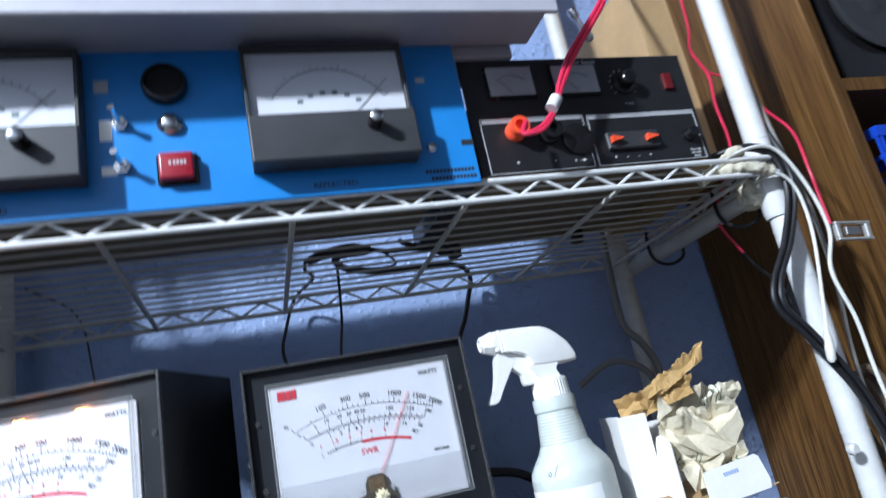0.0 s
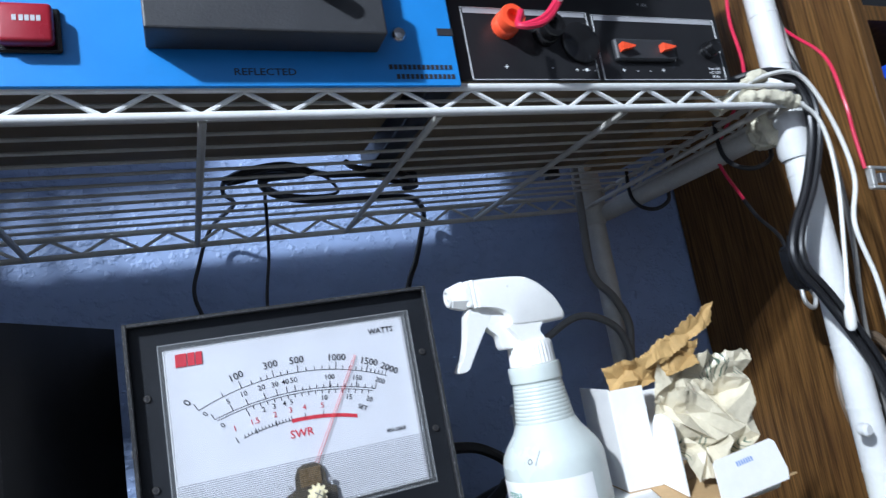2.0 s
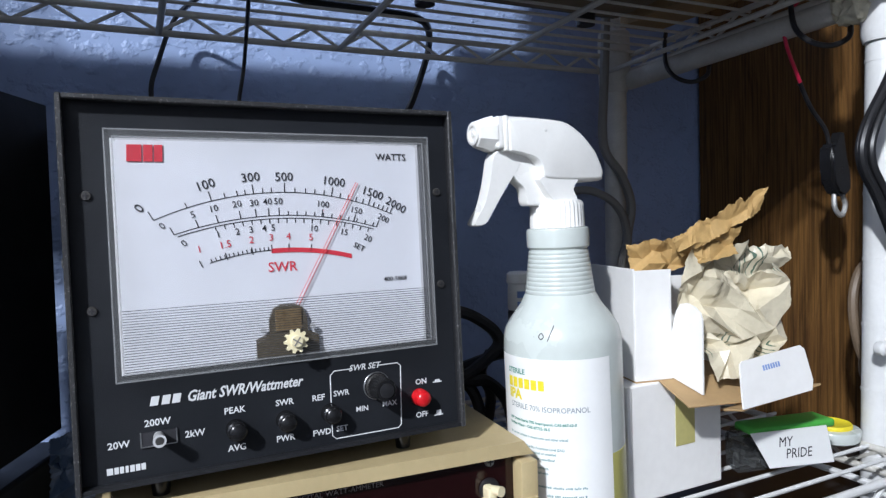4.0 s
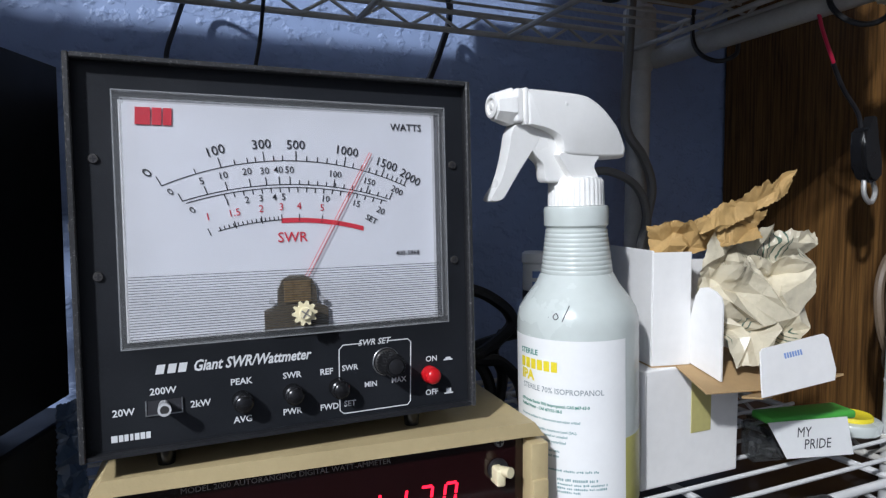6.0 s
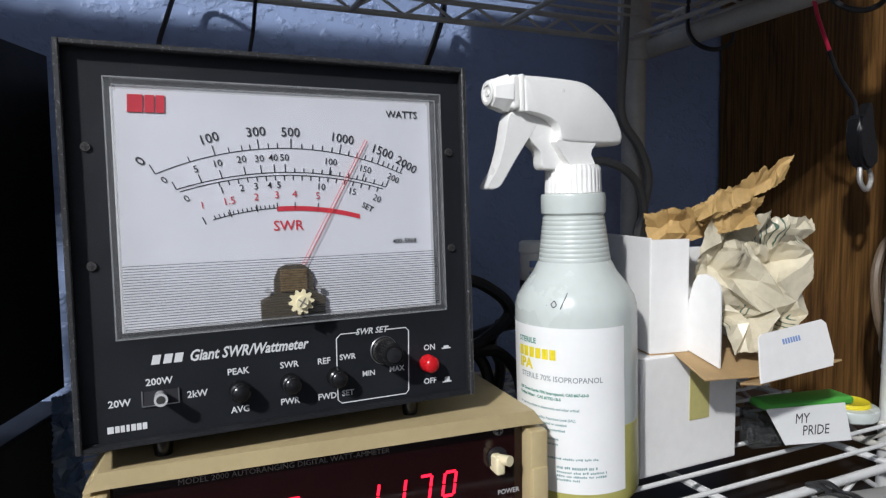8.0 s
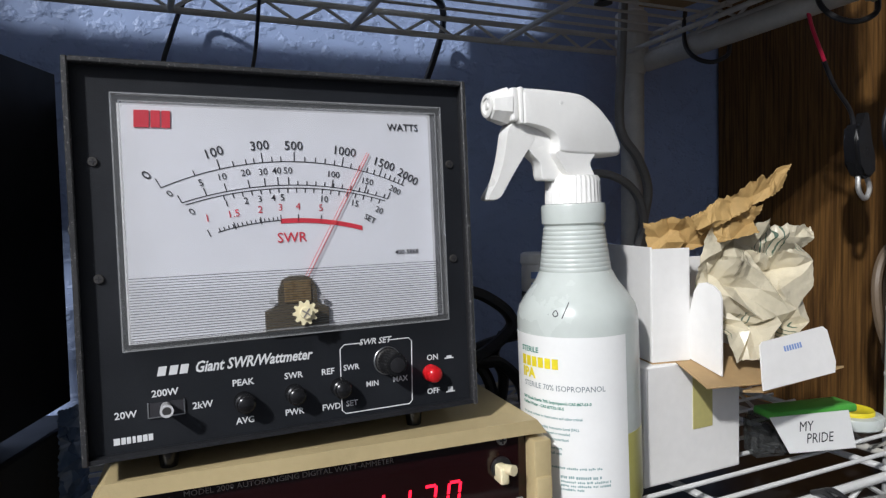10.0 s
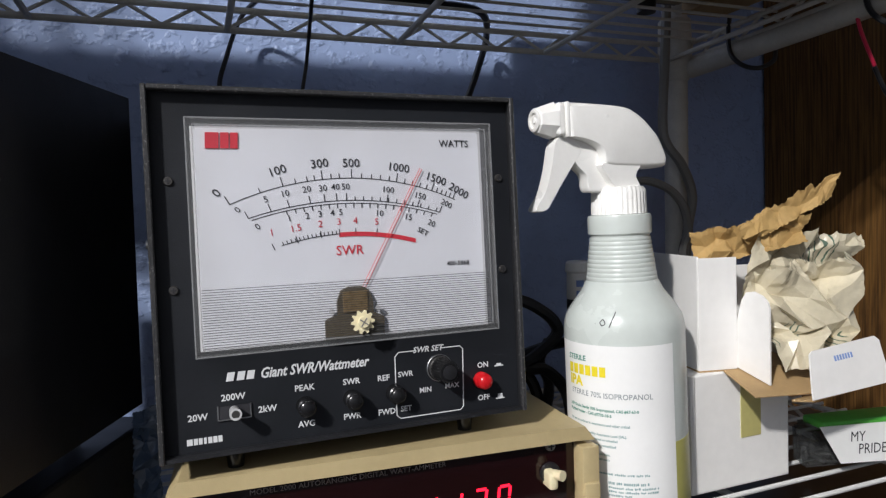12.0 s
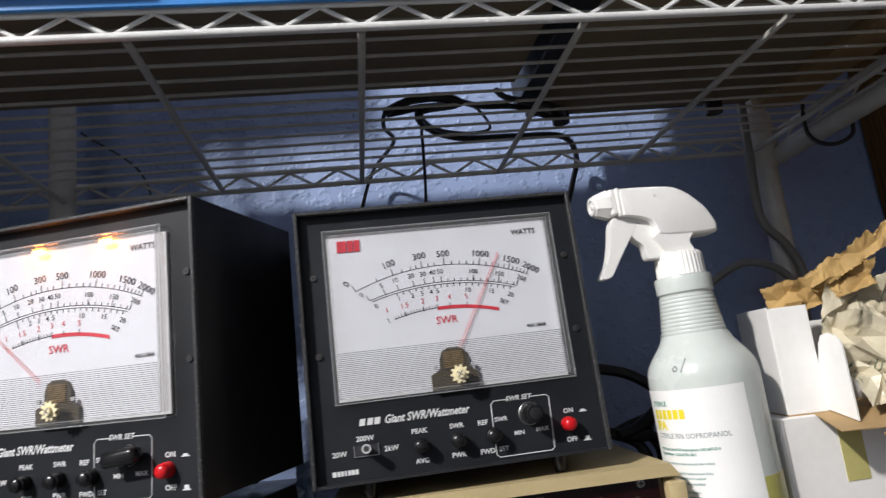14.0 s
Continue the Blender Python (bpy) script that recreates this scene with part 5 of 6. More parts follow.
def papers():
    brown = "torn brown kraft paper crumpled in open carton"
    crumpled("kraft_paper", [(0.231, 0.030, 1.190), (0.231, 0.030, 1.164)], [(0.292, -0.006, 1.200), (0.288, -0.006, 1.182)], 9, 0.0038, 4, M_kraftp, brown, 0.003, 0.003)
    crumpled("kraft_paper", [(0.250, 0.010, 1.193), (0.256, 0.008, 1.181)], [(0.305, -0.014, 1.224), (0.303, -0.014, 1.209)], 9, 0.0028, 8, M_kraftp, brown, 0.004, 0.004)
    pale = "crumpled pale packing paper spilling from open carton"
    crumpled("packing_paper", [(0.262, 0.010, 1.190), (0.252, 0.010, 1.136)], [(0.339, -0.006, 1.185), (0.324, 0.000, 1.146)], 6, 0.0065, 5, M_printp, pale, 0.004, 0.005)
    crumpled("packing_paper", [(0.250, -0.002, 1.166), (0.246, -0.002, 1.147), (0.252, -0.010, 1.126), (0.256, -0.010, 1.1050)], [(0.316, -0.014, 1.172), (0.311, -0.018, 1.150), (0.325, -0.022, 1.133), (0.284, -0.020, 1.1065)], 5, 0.0095, 11, M_printp, pale, 0.005, 0.006)


def jars():
    t = thing("hardware_jar", pose(0.3650, -0.019, 0.0012, 0, 0, -11) @ pose(-0.3705, 0.019, 0), "clear plastic jar of small hardware with green lid", "jar")
    bm = B()
    vs = [bm.verts.new(p) for p in ((0.302, -0.008, SHELF), (0.374, -0.012, SHELF), (0.374, 0.006, SHELF), (0.304, 0.008, SHELF), (0.300, -0.010, 1.058), (0.372, -0.014, 1.058), (0.373, 0.006, 1.058), (0.302, 0.007, 1.058))]
    for f in ((3, 2, 1, 0), (4, 5, 6, 7), (0, 1, 5, 4), (1, 2, 6, 5), (2, 3, 7, 6), (3, 0, 4, 7)):
        bm.faces.new([vs[i] for i in f])
    bmesh.ops.bevel(bm, geom=list(bm.edges), offset=0.004, segments=3, affect="EDGES")
    j = part("jar_body", bm, M_jar, t, "clear plastic jar", smooth=True)
    j.visible_shadow = False
    part("lid", box(B(), 0.3080, 0.3750, -0.0185, 0.002, 1.0565, 1.0622, 0.002, 3), M_lid, t, "bright green plastic lid", smooth=True)
    bm = B()
    prism(bm, [(0.3195, 1.0345), (0.3725, 1.0325), (0.3660, 1.0590), (0.3040, 1.0600)], -0.0195, -0.0190)
    lab = part("label", bm, M_paperlab, t, "white printed paper label")
    bm = B()
    write(bm, "MY", 0.0068, 0.3320, -0.0198, 1.0512, -2, wide=0.85)
    write(bm, "PRIDE", 0.0068, 0.3430, -0.0198, 1.0425, -2, wide=0.85)
    part("lettering", bm, M_ink, lab)
    bm = B()
    rnd = random.Random(7)
    for i in range(40):
        x, y, z = rnd.uniform(0.308, 0.366), rnd.uniform(-0.006, 0.004), rnd.uniform(SHELF + 0.004, SHELF + 0.016)
        a = Vector((rnd.uniform(-1, 1), rnd.uniform(-1, 1), rnd.uniform(-0.4, 0.4))).normalized() * 0.007
        sweep(bm, [Vector((x, y, z)) - a, Vector((x, y, z)) + a], rnd.uniform(0.0012, 0.0025), 6, 1, False)
    tagged(part("hardware", bm, M_hw, t, "loose screws and small metal parts"), kind="stuff")
    t = thing("round_tub", pose(0.426, 0.0215, SHELF), "round milky tub with yellow lid beside the jar", "tub")
    part("tub", lathe(B(), [(0.0185, 0), (0.0200, 0.0012), (0.0210, 0.0080), (0.0204, 0.0092), (0.0165, 0.0100)], 40), M_hdpe, t, smooth=True)
    part("lid", lathe(B(), [(0.0148, 0.0097), (0.0150, 0.0102), (0.0150, 0.0122), (0.0142, 0.0132), (0.0132, 0.0125), (0.0002, 0.0125)], 36), M_yellow, t, "bright yellow lid", smooth=True)
    solid("paper_tube", sweep(B(), [(0.325, 0.055, 1.075), (0.372, 0.068, 1.060), (0.420, 0.078, 1.0565)], 0.0055, 14, 6), M_box, "pale rolled paper tube leaning behind the jar", "tube", smooth=True)
    t = thing("small_bottle", pose(0.2020, 0.120, SHELF - 0.0005) @ Matrix.Diagonal((0.84, 0.84, 0.985, 1)), "small dark bottle with white top and blue label", "bottle")
    part("body", lathe(B(), [(0.0095, 0), (0.0108, 0.002), (0.0108, 0.112), (0.0100, 0.114)], 28), M_psblk, t, "dark lower half", smooth=True)
    part("top", lathe(B(), [(0.0098, 0.1135), (0.0108, 0.115), (0.0106, 0.131), (0.0102, 0.134), (0.0116, 0.1355), (0.0112, 0.142), (0.009, 0.1435), (0.0002, 0.1435)], 28), M_sprayer, t, smooth=True)
    bm = B()
    for k in range(2):
        a0, a1 = radians(-132), radians(-95)
        p = [(0.0112, a) for a in np.linspace(a0, a1, 8)]
        lo = [bm.verts.new((r * math.cos(a), r * math.sin(a), 0.116 + 0.008 * k)) for r, a in p]
        hi = [bm.verts.new((r * math.cos(a), r * math.sin(a), 0.121 + 0.008 * k)) for r, a in p]
        for i in range(7):
            bm.faces.new((lo[i], lo[i + 1], hi[i + 1], hi[i]))
    part("label", bm, M_bluestamp, t, "blue printed label")


cartons()
papers()
jars()


# ---- what carries the second meter, what lies under the shelf, and unseen light blockers ----
def supports():
    # unseen dark block, added to keep lamplight off the wall's left part
    solid("unseen_side_block", box(B(), -1.05, -0.53, -0.10, 0.30, 0, 2.05, 0.004, 2), M_greydark, "unseen plain dark block beside the rack, added to shade the wall", "cabinet")
    # unseen bumpy cable, added to shape the lower edge of the wall's lit patch
    pts = [(-0.47 + 0.0235 * i, -0.045 + 0.006 * math.sin(2.1 * i), 1.5885 + 0.002 * abs(math.sin(1.7 * i)) + (0.003 if i % 6 in (2, 3) else 0)) for i in range(20)]
    solid("unseen_shade_cable", sweep(B(), pts, 0.0055, 8, 6), M_cable, "unseen black cable on grey case, added to scallop the wall shadow", "cable", smooth=True)
    t = thing("black_equipment_box", pose(-0.2254, 0.0065, SHELF, 0, 0, -20.4), "plain black equipment box under the second wattmeter", "equipment box")
    part("case", box(B(), -0.088, 0.086, 0.012, 0.135, 0.004, 0.0683, 0.002, 2), M_psblk, t)
    part("front_frame", ring(B(), (-0.088, 0.086, 0.004, 0.0683), (-0.082, 0.080, 0.009, 0.0630), 0.004, 0.0118), M_meterblk, t, "raised black front frame")
    part("front_panel", box(B(), -0.0818, 0.0798, 0.0085, 0.0118, 0.0092, 0.0628), M_knob, t, "glossy dark front panel")
    for x in (-0.07, 0.068):
        for y in (0.03, 0.115):
            part("foot", cyl(B(), (x, y, 0), (x, y, 0.0042), 0.006, 0.007, 16), M_cable, t, smooth=True)
    t = thing("metal_cabinet", pose(0, 0, 0), "black metal cabinet beneath the wire shelf", "cabinet")
    part("body", box(B(), 0.12, 0.60, -0.016, 0.26, 0, 0.950, 0.004, 2), M_psblk, t)
    part("top_plate", box(B(), 0.118, 0.602, -0.020, 0.262, 0.950, 0.965, 0.003, 2), M_psblk, t)
    part("door", box(B(), 0.124, 0.596, -0.0195, -0.016, 0.02, 0.940, 0.001, 1), M_psblk, t)
    solid("dark_cabinet", box(B(), -0.60, 0.09, -0.05, 0.26, 0, 0.90, 0.004, 2), M_psblk, "black equipment cabinet beneath the wire shelf", "cabinet")
    crumpled("plastic_bag", [(-0.106, 0.064, 1.108), (-0.107, 0.060, 1.040)], [(-0.094, 0.062, 1.112), (-0.093, 0.058, 1.040)], 3, 0.002, 21, mat("blue_film", (0.06, 0.09, 0.15), 0.25), "crumpled bluish plastic film between the two meters")


def slung_roll():
    t = thing("foam_roll", pose(0.222, -0.060, 1.0110, 0, 0, -10), "grey foam roll slung under the shelf rail by black straps", "roll")
    m = pose(0, 0, 0, 0, 90, 0)
    part("roll", lathe(B(), [(0.004, 0.0), (0.018, 0.0005), (0.0215, 0.004), (0.0215, 0.150), (0.018, 0.1535), (0.004, 0.154)], 40, m), mat("grey_foam", (0.30, 0.295, 0.28), 0.7, vary=0.1, scale=60, bump=0.0003, bscale=400), t, smooth=True)
    for x in (0.062, 0.069):
        bm = lathe(B(), [(0.0216, x - 0.0024), (0.0226, x - 0.002), (0.0226, x + 0.002), (0.0216, x + 0.0024)], 40, m)
        sweep(bm, [(x, 0.008, 0.0200), (x, 0.018, 0.0215), (x, 0.026, 0.0180)], 0.0016, 8, 4)
        part("strap", bm, M_cable, t, "black tie strap", smooth=True)


supports()
slung_roll()


# ---- cables ----
def cable(name, pts, r, material, label, seg=8, n=8):
    return solid(name, sweep(B(), pts, r, seg, n), material, label, "cable", smooth=True)


def cables():
    zt = 1.411
    eye = Vector((-0.065, -0.37, 1.19))

    def lie(pts):
        # what lies on the shelf comes down onto its sagging wires
        flat = [(x, y if y > 0.215 else 0.215 + 0.55 * (y - 0.215), z) for x, y, z in pts]
        return [tuple(eye + 0.912 * (Vector(p) - eye)) if p[2] > 1.396 else p for p in flat]
    k = [(-0.010, 0.183), (0.012, 0.153), (0.043, 0.152), (0.064, 0.160), (0.045, 0.182), (0.023, 0.198), (-0.006, 0.190), (0.004, 0.165), (0.038, 0.160), (0.060, 0.168), (0.026, 0.204)]
    cable("power_cable", lie([(x, y, zt + 0.003 * (i % 3)) for i, (x, y) in enumerate(k)] + [(0.037, 0.245, zt), (0.080, 0.282, zt), (0.150, 0.288, zt), (0.202, 0.290, zt - 0.004), (0.213, 0.293, 1.385), (0.204, 0.294, 1.355), (0.194, 0.294, 1.330), (0.176, 0.290, 1.29), (0.165, 0.27, 1.20), (0.150, 0.24, 1.12), (0.16, 0.20, 1.035)]), 0.0034, M_cable, "thick black power cable coiled on the wire shelf")
    cable("power_cable", lie([(0.063, 0.155, zt), (0.088, 0.182, zt), (0.128, 0.204, zt + 0.002), (0.174, 0.239, zt), (0.183, 0.230, zt), (0.162, 0.198, zt), (0.111, 0.152, zt), (0.095, 0.118, zt)]), 0.0028, M_cable, "black power cable looped on the wire shelf")
    cable("thin_cable", lie([(0.073, 0.166, zt), (0.089, 0.208, zt), (0.108, 0.257, zt), (0.090, 0.268, zt), (0.060, 0.258, zt), (0.041, 0.240, zt), (0.028, 0.215, zt)]), 0.0015, M_cable, "thin black cable looped on the wire shelf")
    cable("hanging_cable", lie([(0.010, 0.175, zt + 0.004), (-0.008, 0.193, zt + 0.003), (-0.009, 0.237, zt), (0.003, 0.280, zt), (-0.022, 0.292, 1.387), (-0.037, 0.292, 1.350), (-0.044, 0.290, 1.320), (-0.034, 0.285, 1.28), (-0.02, 0.27, 1.2), (-0.02, 0.262, 1.10)]), 0.0021, M_cable, "black cable hanging down from the wire shelf")
    cable("hanging_cable", lie([(0.029, 0.215, zt + 0.002), (0.033, 0.262, zt), (0.036, 0.290, 1.398), (0.032, 0.292, 1.350), (0.024, 0.29, 1.297), (0.024, 0.28, 1.2), (0.02, 0.262, 1.10)]), 0.0017, M_cable, "black cable hanging down from the wire shelf")
    for pts, r in (([(0.110, 0.10, 1.150), (0.150, 0.12, 1.142), (0.167, 0.12, 1.134), (0.180, 0.12, 1.123), (0.181, 0.12, 1.112), (0.160, 0.12, 1.097), (0.140, 0.115, 1.093)], 0.0046), ([(0.140, 0.13, 1.092), (0.160, 0.13, 1.099), (0.190, 0.13, 1.104), (0.215, 0.14, 1.098), (0.23, 0.15, 1.06), (0.23, 0.15, 1.035)], 0.0040), ([(0.130, 0.125, 1.096), (0.156, 0.12, 1.090), (0.172, 0.12, 1.087), (0.189, 0.12, 1.068), (0.198, 0.125, 1.034)], 0.0046), ([(0.178, 0.125, 1.108), (0.172, 0.13, 1.092), (0.180, 0.13, 1.072), (0.175, 0.135, 1.034)], 0.0042), ([(0.140, 0.14, 1.094), (0.163, 0.135, 1.082), (0.170, 0.13, 1.060), (0.164, 0.13, 1.034)], 0.0046)):
        cable("black_lead", pts, r, M_cable, "thick black lead heaped behind the meter")
    cable("thin_wire", [(-0.29, 0.2, 1.412), (-0.265, 0.285, 1.40), (-0.255, 0.30, 1.34), (-0.25, 0.30, 1.25), (-0.25, 0.29, 1.04)], 0.0011, M_cable, "thin black wire hanging behind the second meter")
    # grey cables round the rear post
    cable("grey_cable", [(0.405, 0.252, 1.45), (0.400, 0.252, 1.36), (0.396, 0.252, 1.300), (0.399, 0.25, 1.275), (0.417, 0.248, 1.252), (0.430, 0.248, 1.219), (0.424, 0.25, 1.176), (0.42, 0.25, 1.10), (0.42, 0.25, 1.03)], 0.0052, M_gcable, "dull grey cable running down the rear post")
    cable("grey_cable", [(0.330, 0.285, 1.215), (0.365, 0.262, 1.236), (0.387, 0.244, 1.231), (0.409, 0.240, 1.212), (0.417, 0.240, 1.182), (0.409, 0.240, 1.16), (0.40, 0.24, 1.09), (0.39, 0.24, 1.032)], 0.0046, M_gcable, "dull grey cable running down the rear post")
    # white and black cables at the front post
    cable("white_cable", [(0.376, -0.016, 1.385), (0.402, -0.026, 1.399), (0.445, -0.030, 1.401), (0.470, -0.030, 1.362), (0.479, -0.030, 1.309), (0.463, -0.030, 1.267), (0.471, -0.030, 1.218), (0.471, -0.030, 1.166), (0.474, -0.030, 1.116), (0.469, -0.030, 1.069), (0.468, -0.03, 1.0), (0.47, -0.03, 0.9)], 0.0019, M_wcable, "white cable taped to the front post")
    cable("white_cable", [(0.372, -0.012, 1.382), (0.400, -0.020, 1.384), (0.428, -0.028, 1.379), (0.455, -0.030, 1.360), (0.458, -0.030, 1.311), (0.441, -0.030, 1.243), (0.431, -0.030, 1.209)], 0.0017, M_wcable, "white cable taped to the front post")
    solid("cable_connector", lathe(B(), [(0.0020, 0), (0.0040, 0.003), (0.0044, 0.012), (0.0038, 0.022), (0.0022, 0.030)], 16, pose(0.4255, -0.030, 1.183, 0, 12, 0)), M_wcable, "yellowed cable connector hanging at the front post", "connector", smooth=True)
    for dx, dy, r in ((0, 0, 0.0028), (0.006, -0.003, 0.0026), (0.003, 0.004, 0.0026), (0.0085, 0.003, 0.0022)):
        cable("black_cable", [(0.395 + dx, 0.004 + dy, 1.409), (0.418 + dx, -0.020 + dy, 1.408), (0.449 + dx, -0.024 + dy, 1.394), (0.452 + dx, -0.024 + dy, 1.355), (0.428 + dx, -0.024 + dy, 1.306), (0.398 + dx, -0.024 + dy, 1.266), (0.393 + dx, -0.024 + dy, 1.241), (0.413 + dx, -0.024 + dy, 1.213), (0.444 + dx, -0.024 + dy, 1.162), (0.458 + dx, -0.024 + dy, 1.120), (0.474 + dx, -0.024 + dy, 1.058), (0.480 + dx, -0.024 + dy, 0.98), (0.48 + dx, -0.02 + dy, 0.9)], r, M_cable, "black cable bundled along the white front post")
    cable("grey_wire", [(0.480, 0.010, 1.62), (0.484, 0.006, 1.52), (0.482, -0.004, 1.43), (0.486, -0.012, 1.34), (0.490, -0.006, 1.26), (0.489, 0.004, 1.18), (0.492, 0.010, 1.06)], 0.0022, M_gcable, "grey wire running down beside the front post")
    cable("black_cable", [(0.466, 0.012, 1.66), (0.470, 0.010, 1.54), (0.474, 0.002, 1.46), (0.470, -0.016, 1.40)], 0.0034, M_cable, "black cable running down the front post")
    # coil of brown cable
    pts = []
    for i in range(46):
        a = 2 * math.pi * i / 11
        pts.append((0.520 + 0.030 * math.cos(a) + 0.006 * math.sin(0.9 * i), 0.030 + 0.012 * math.sin(a * 0.7), 1.112 + 0.056 * math.sin(a) + 0.004 * math.cos(1.3 * i)))
    cable("brown_cable_coil", pts, 0.0038, M_bcable, "coil of brown extension cable hanging by the post", 8, 5)
    # tape wrap where the cables meet the shelf corner
    for k, pts in enumerate(([(0.366, -0.008, 1.378), (0.378, -0.013, 1.385), (0.390, -0.018, 1.393), (0.403, -0.021, 1.401), (0.415, -0.020, 1.404)], [(0.383, -0.016, 1.382), (0.396, -0.020, 1.3845), (0.410, -0.024, 1.384), (0.424, -0.027, 1.3805), (0.438, -0.026, 1.377)])):
        bm = sweep(B(), pts, 0.0058, 12, 7)
        for v in bm.verts:
            v.co += Vector((noise.noise(v.co * 240), noise.noise(v.co * 240 + Vector((7, 0, 0))), noise.noise(v.co * 240 + Vector((0, 7, 0))))) * 0.0024
        solid("masking_tape", bm, M_oldtape, "yellowed crinkled tape wrapped round the cable ends", "tape", smooth=True)
    solid("cable_clip", lathe(B(), [(0.0045, 0), (0.0055, 0.002), (0.0055, 0.006), (0.0035, 0.008)], 14, pose(0.4285, -0.012, 1.105, 90)), M_rack, "small white cable clip on the front post", "clip", smooth=True)
    # cable ties hanging on the side tube
    for y in (0.190, 0.050):
        solid("cable_tie", sweep(B(), [(0.441, y + 0.014, 1.396), (0.435, y + 0.010, 1.380), (0.430, y + 0.003, 1.358), (0.432, y - 0.008, 1.344), (0.441, y - 0.020, 1.338), (0.454, y - 0.026, 1.344), (0.460, y - 0.024, 1.356)], 0.0022, 8, 6), M_cable, "black cable tie looped round the side tube", "cable tie", smooth=True)
    # red leads
    for d in (0, 1):
        cable("red_lead", [(0.1745, -0.044, 1.436 + 0.003 * d), (0.166, -0.052, 1.424), (0.182, -0.058, 1.424 + 0.003 * d), (0.199, -0.058, 1.443 + 0.002 * d), (0.211 + 0.004 * d, -0.056, 1.470), (0.230 + 0.006 * d, -0.055, 1.500), (0.256 + 0.005 * d, -0.055, 1.530), (0.285 + 0.004 * d, -0.05, 1.565), (0.300, -0.045, 1.60), (0.31, -0.02, 1.68)], 0.0024, M_rcable, "red lead from the binding post of the supply")
    solid("wire_tie", sweep(B(), [(0.1915, -0.064, 1.440), (0.1990, -0.064, 1.450)], 0.0058, 10, 4), M_rack, "white tie round the red leads", "tie", smooth=True)
    cable("red_lead", [(0.478, 0.05, 1.66), (0.472, 0.050, 1.60), (0.464, 0.050, 1.570), (0.452, 0.024, 1.52), (0.446, 0.022, 1.480), (0.444, 0.022, 1.42), (0.440, 0.066, 1.372), (0.442, 0.07, 1.352), (0.462, 0.07, 1.316)], 0.0016, M_rcable, "red lead hanging beside the shelf corner")
    cable("red_lead", [(0.464, 0.050, 1.570), (0.471, 0.045, 1.538), (0.490, 0.035, 1.520), (0.487, 0.0, 1.46), (0.462, -0.045, 1.41), (0.448, -0.06, 1.364), (0.448, -0.06, 1.336), (0.449, -0.06, 1.306)], 0.0014, M_rcable, "red lead ending in a metal clip")
    cable("black_lead", [(0.460, 0.07, 1.318), (0.474, 0.07, 1.298), (0.494, 0.07, 1.279), (0.500, 0.07, 1.262)], 0.0019, M_cable, "black lead to the hanging clamp")
    t = thing("battery_clamp", pose(0.505, 0.070, 1.245, 0, -14, 0), "black insulated clamp hanging from a lead", "clamp")
    bm = prism(B(), [(-0.006, 0.022), (0.004, 0.024), (0.010, 0.008), (0.014, -0.010), (0.011, -0.023), (0.002, -0.027), (-0.006, -0.024), (-0.012, -0.012), (-0.011, 0.004)], -0.007, 0.007)
    bmesh.ops.bevel(bm, geom=list(bm.edges), offset=0.0028, segments=2, affect="EDGES")
    prism(bm, [(0.004, 0.020), (0.012, 0.030), (0.016, 0.028), (0.015, 0.006), (0.011, 0.000)], -0.004, 0.004)
    part("grip", bm, M_knob, t, smooth=True)
    part("jaw", sweep(B(), [(-0.004, 0, -0.020), (-0.007, 0, -0.034), (0.000, 0, -0.044), (0.008, 0, -0.036), (0.005, 0, -0.022)], 0.0022, 8, 6), M_copper, t, "bent bright metal jaw", smooth=True)
    t = thing("metal_clip", pose(0.472, -0.060, 1.2965, 0, 5, 0) @ Matrix.Scale(0.8, 4), "small bright metal clip on a red lead", "clip")
    bm = B()
    for z in (-0.010, 0.010):
        box(bm, -0.026, 0.026, -0.003, 0.003, z - 0.0016, z + 0.0016, 0.0006, 1)
    box(bm, -0.026, -0.020, -0.003, 0.003, -0.0084, 0.0084, 0.0005, 1)
    box(bm, 0.018, 0.024, -0.003, 0.003, -0.0084, 0.0084, 0.0005, 1)
    part("frame", bm, M_copper, t)
    part("spring", box(B(), -0.012, 0.010, -0.0025, 0.0025, -0.005, 0.005, 0.0006, 1), M_steel, t)
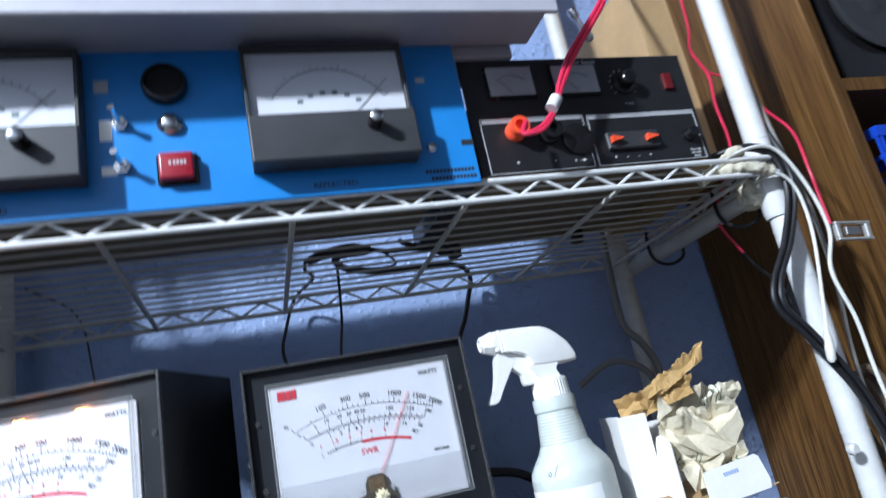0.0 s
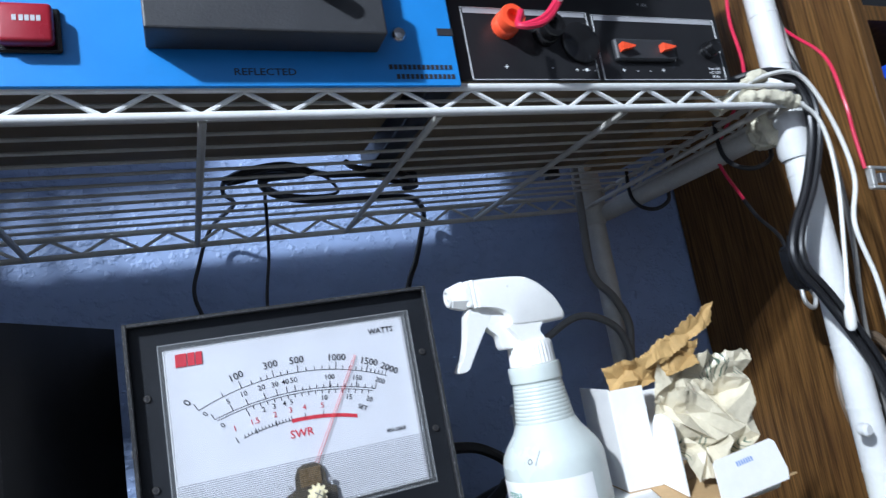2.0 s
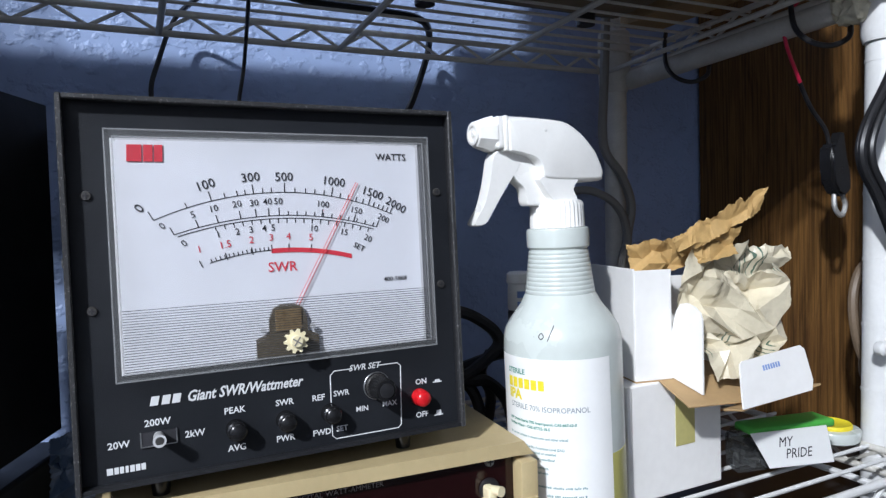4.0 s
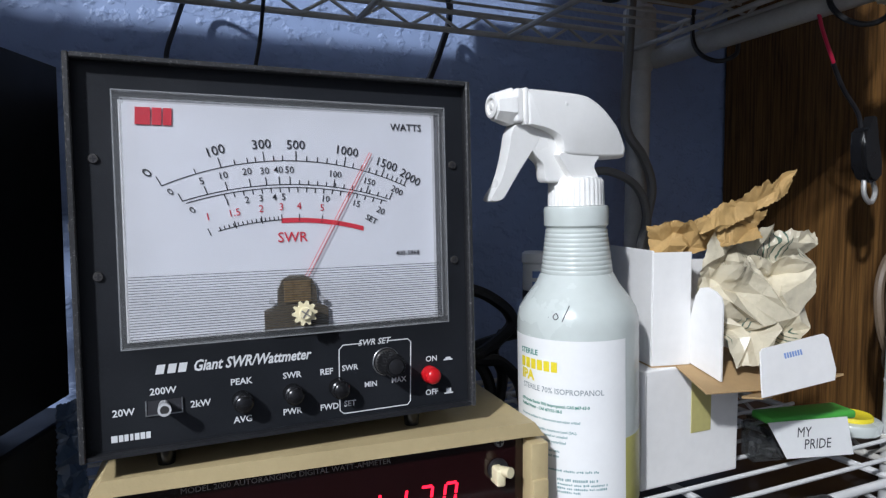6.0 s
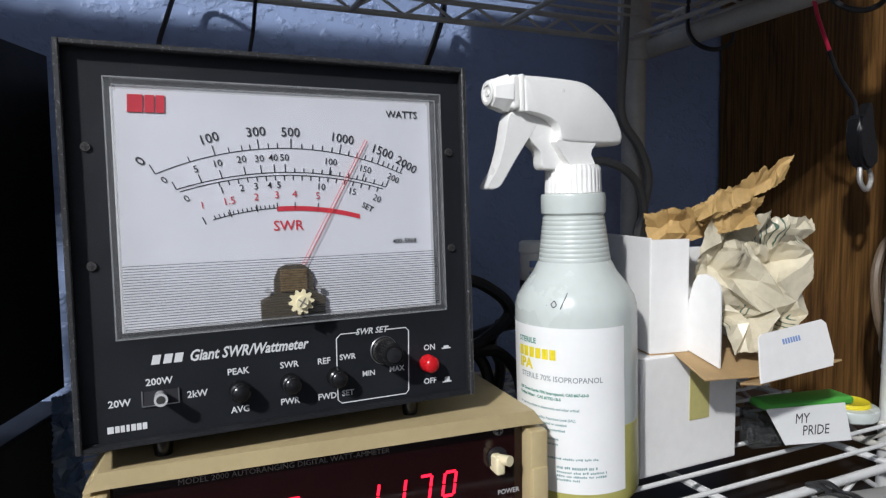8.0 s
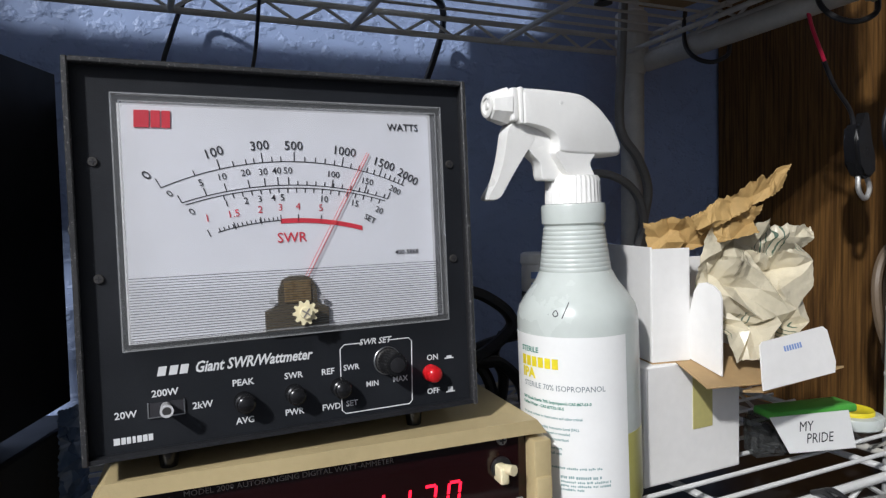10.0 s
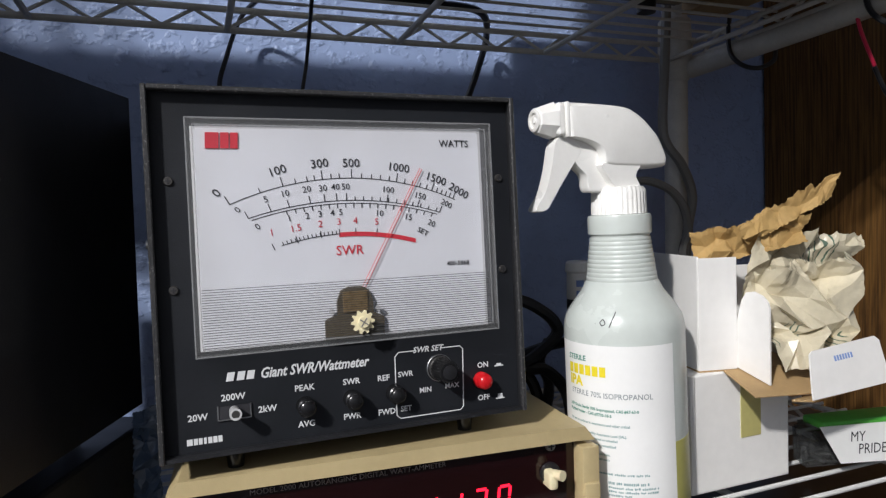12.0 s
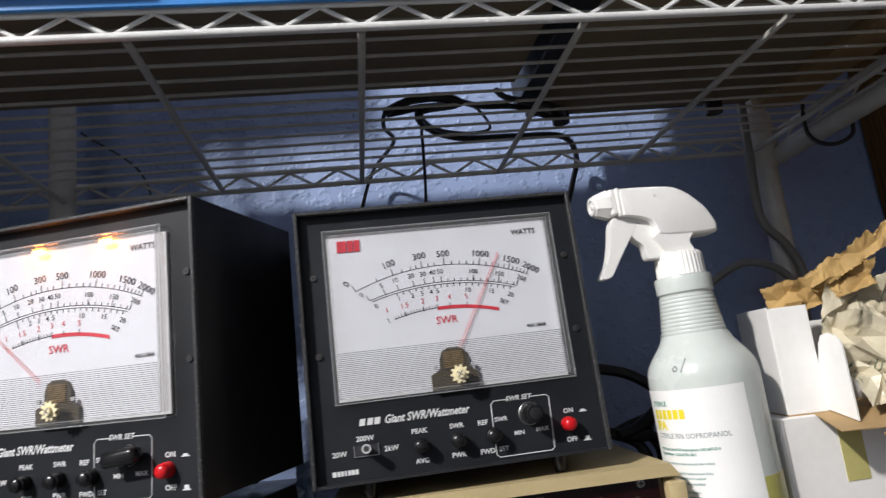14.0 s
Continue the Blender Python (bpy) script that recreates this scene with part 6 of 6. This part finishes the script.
    solid("plug_adapter", lathe(B(), [(0.003, 0), (0.0045, 0.002), (0.0045, 0.014), (0.0028, 0.016), (0.0028, 0.026), (0.0045, 0.028), (0.0045, 0.036), (0.003, 0.038)], 16, pose(0.262, -0.048, 1.519, 0, -20, 0)), M_chrome, "chromed plug adapter standing on the black supply", "adapter", smooth=True)


cables()


# ---- what stands in the bookcase ----
def bookcase_things():
    t = thing("storage_basket", pose(0.690, 0.04, 1.2002), "blue slotted plastic basket on bookcase shelf", "basket")
    w, d, h = 0.17, 0.22, 0.235
    for i, z in enumerate(np.linspace(0.0, h, 9)):
        bm = B()
        zz = float(z)
        for x0, x1, y0, y1 in ((0, w, 0, 0.003), (0, w, d - 0.003, d), (0, 0.003, 0.003, d - 0.003), (w - 0.003, w, 0.003, d - 0.003)):
            box(bm, x0, x1, y0, y1, zz, zz + (0.014 if i in (0, 8) else 0.006))
        part("band", bm, M_basket, t)
    for i in range(12):
        bm = box(B(), 0.003 + i * (w - 0.01) / 11, 0.007 + i * (w - 0.01) / 11, 0.0006, 0.0024, 0, h)
        part("slat", bm, M_basket, t)
        part("slat", box(B(), 0.0006, 0.0024, 0.003 + i * (d - 0.01) / 11, 0.007 + i * (d - 0.01) / 11, 0, h), M_basket, t)
    t = thing("loudspeaker", pose(0.70, 0.06, 1.5052), "black loudspeaker with round cone on bookcase shelf", "loudspeaker")
    part("cabinet", box(B(), 0, 0.20, 0, 0.2, 0, 0.28, 0.004, 2), M_knob, t)
    part("cone", lathe(B(), [(0.075, 0), (0.078, 0.006), (0.070, 0.008), (0.060, -0.004), (0.022, -0.010), (0.020, 0.0), (0.0005, 0.004)], 40, pose(0.10, -0.002, 0.14, 90)), M_meterblk, t, smooth=True)
    t = thing("small_jar", pose(0.658, 0.20, 1.2002), "dark glass jar on bookcase shelf", "jar")
    part("body", lathe(B(), [(0.022, 0), (0.024, 0.003), (0.024, 0.24), (0.018, 0.255), (0.018, 0.29), (0.0005, 0.29)], 28), M_psblk, t, smooth=True)


bookcase_things()
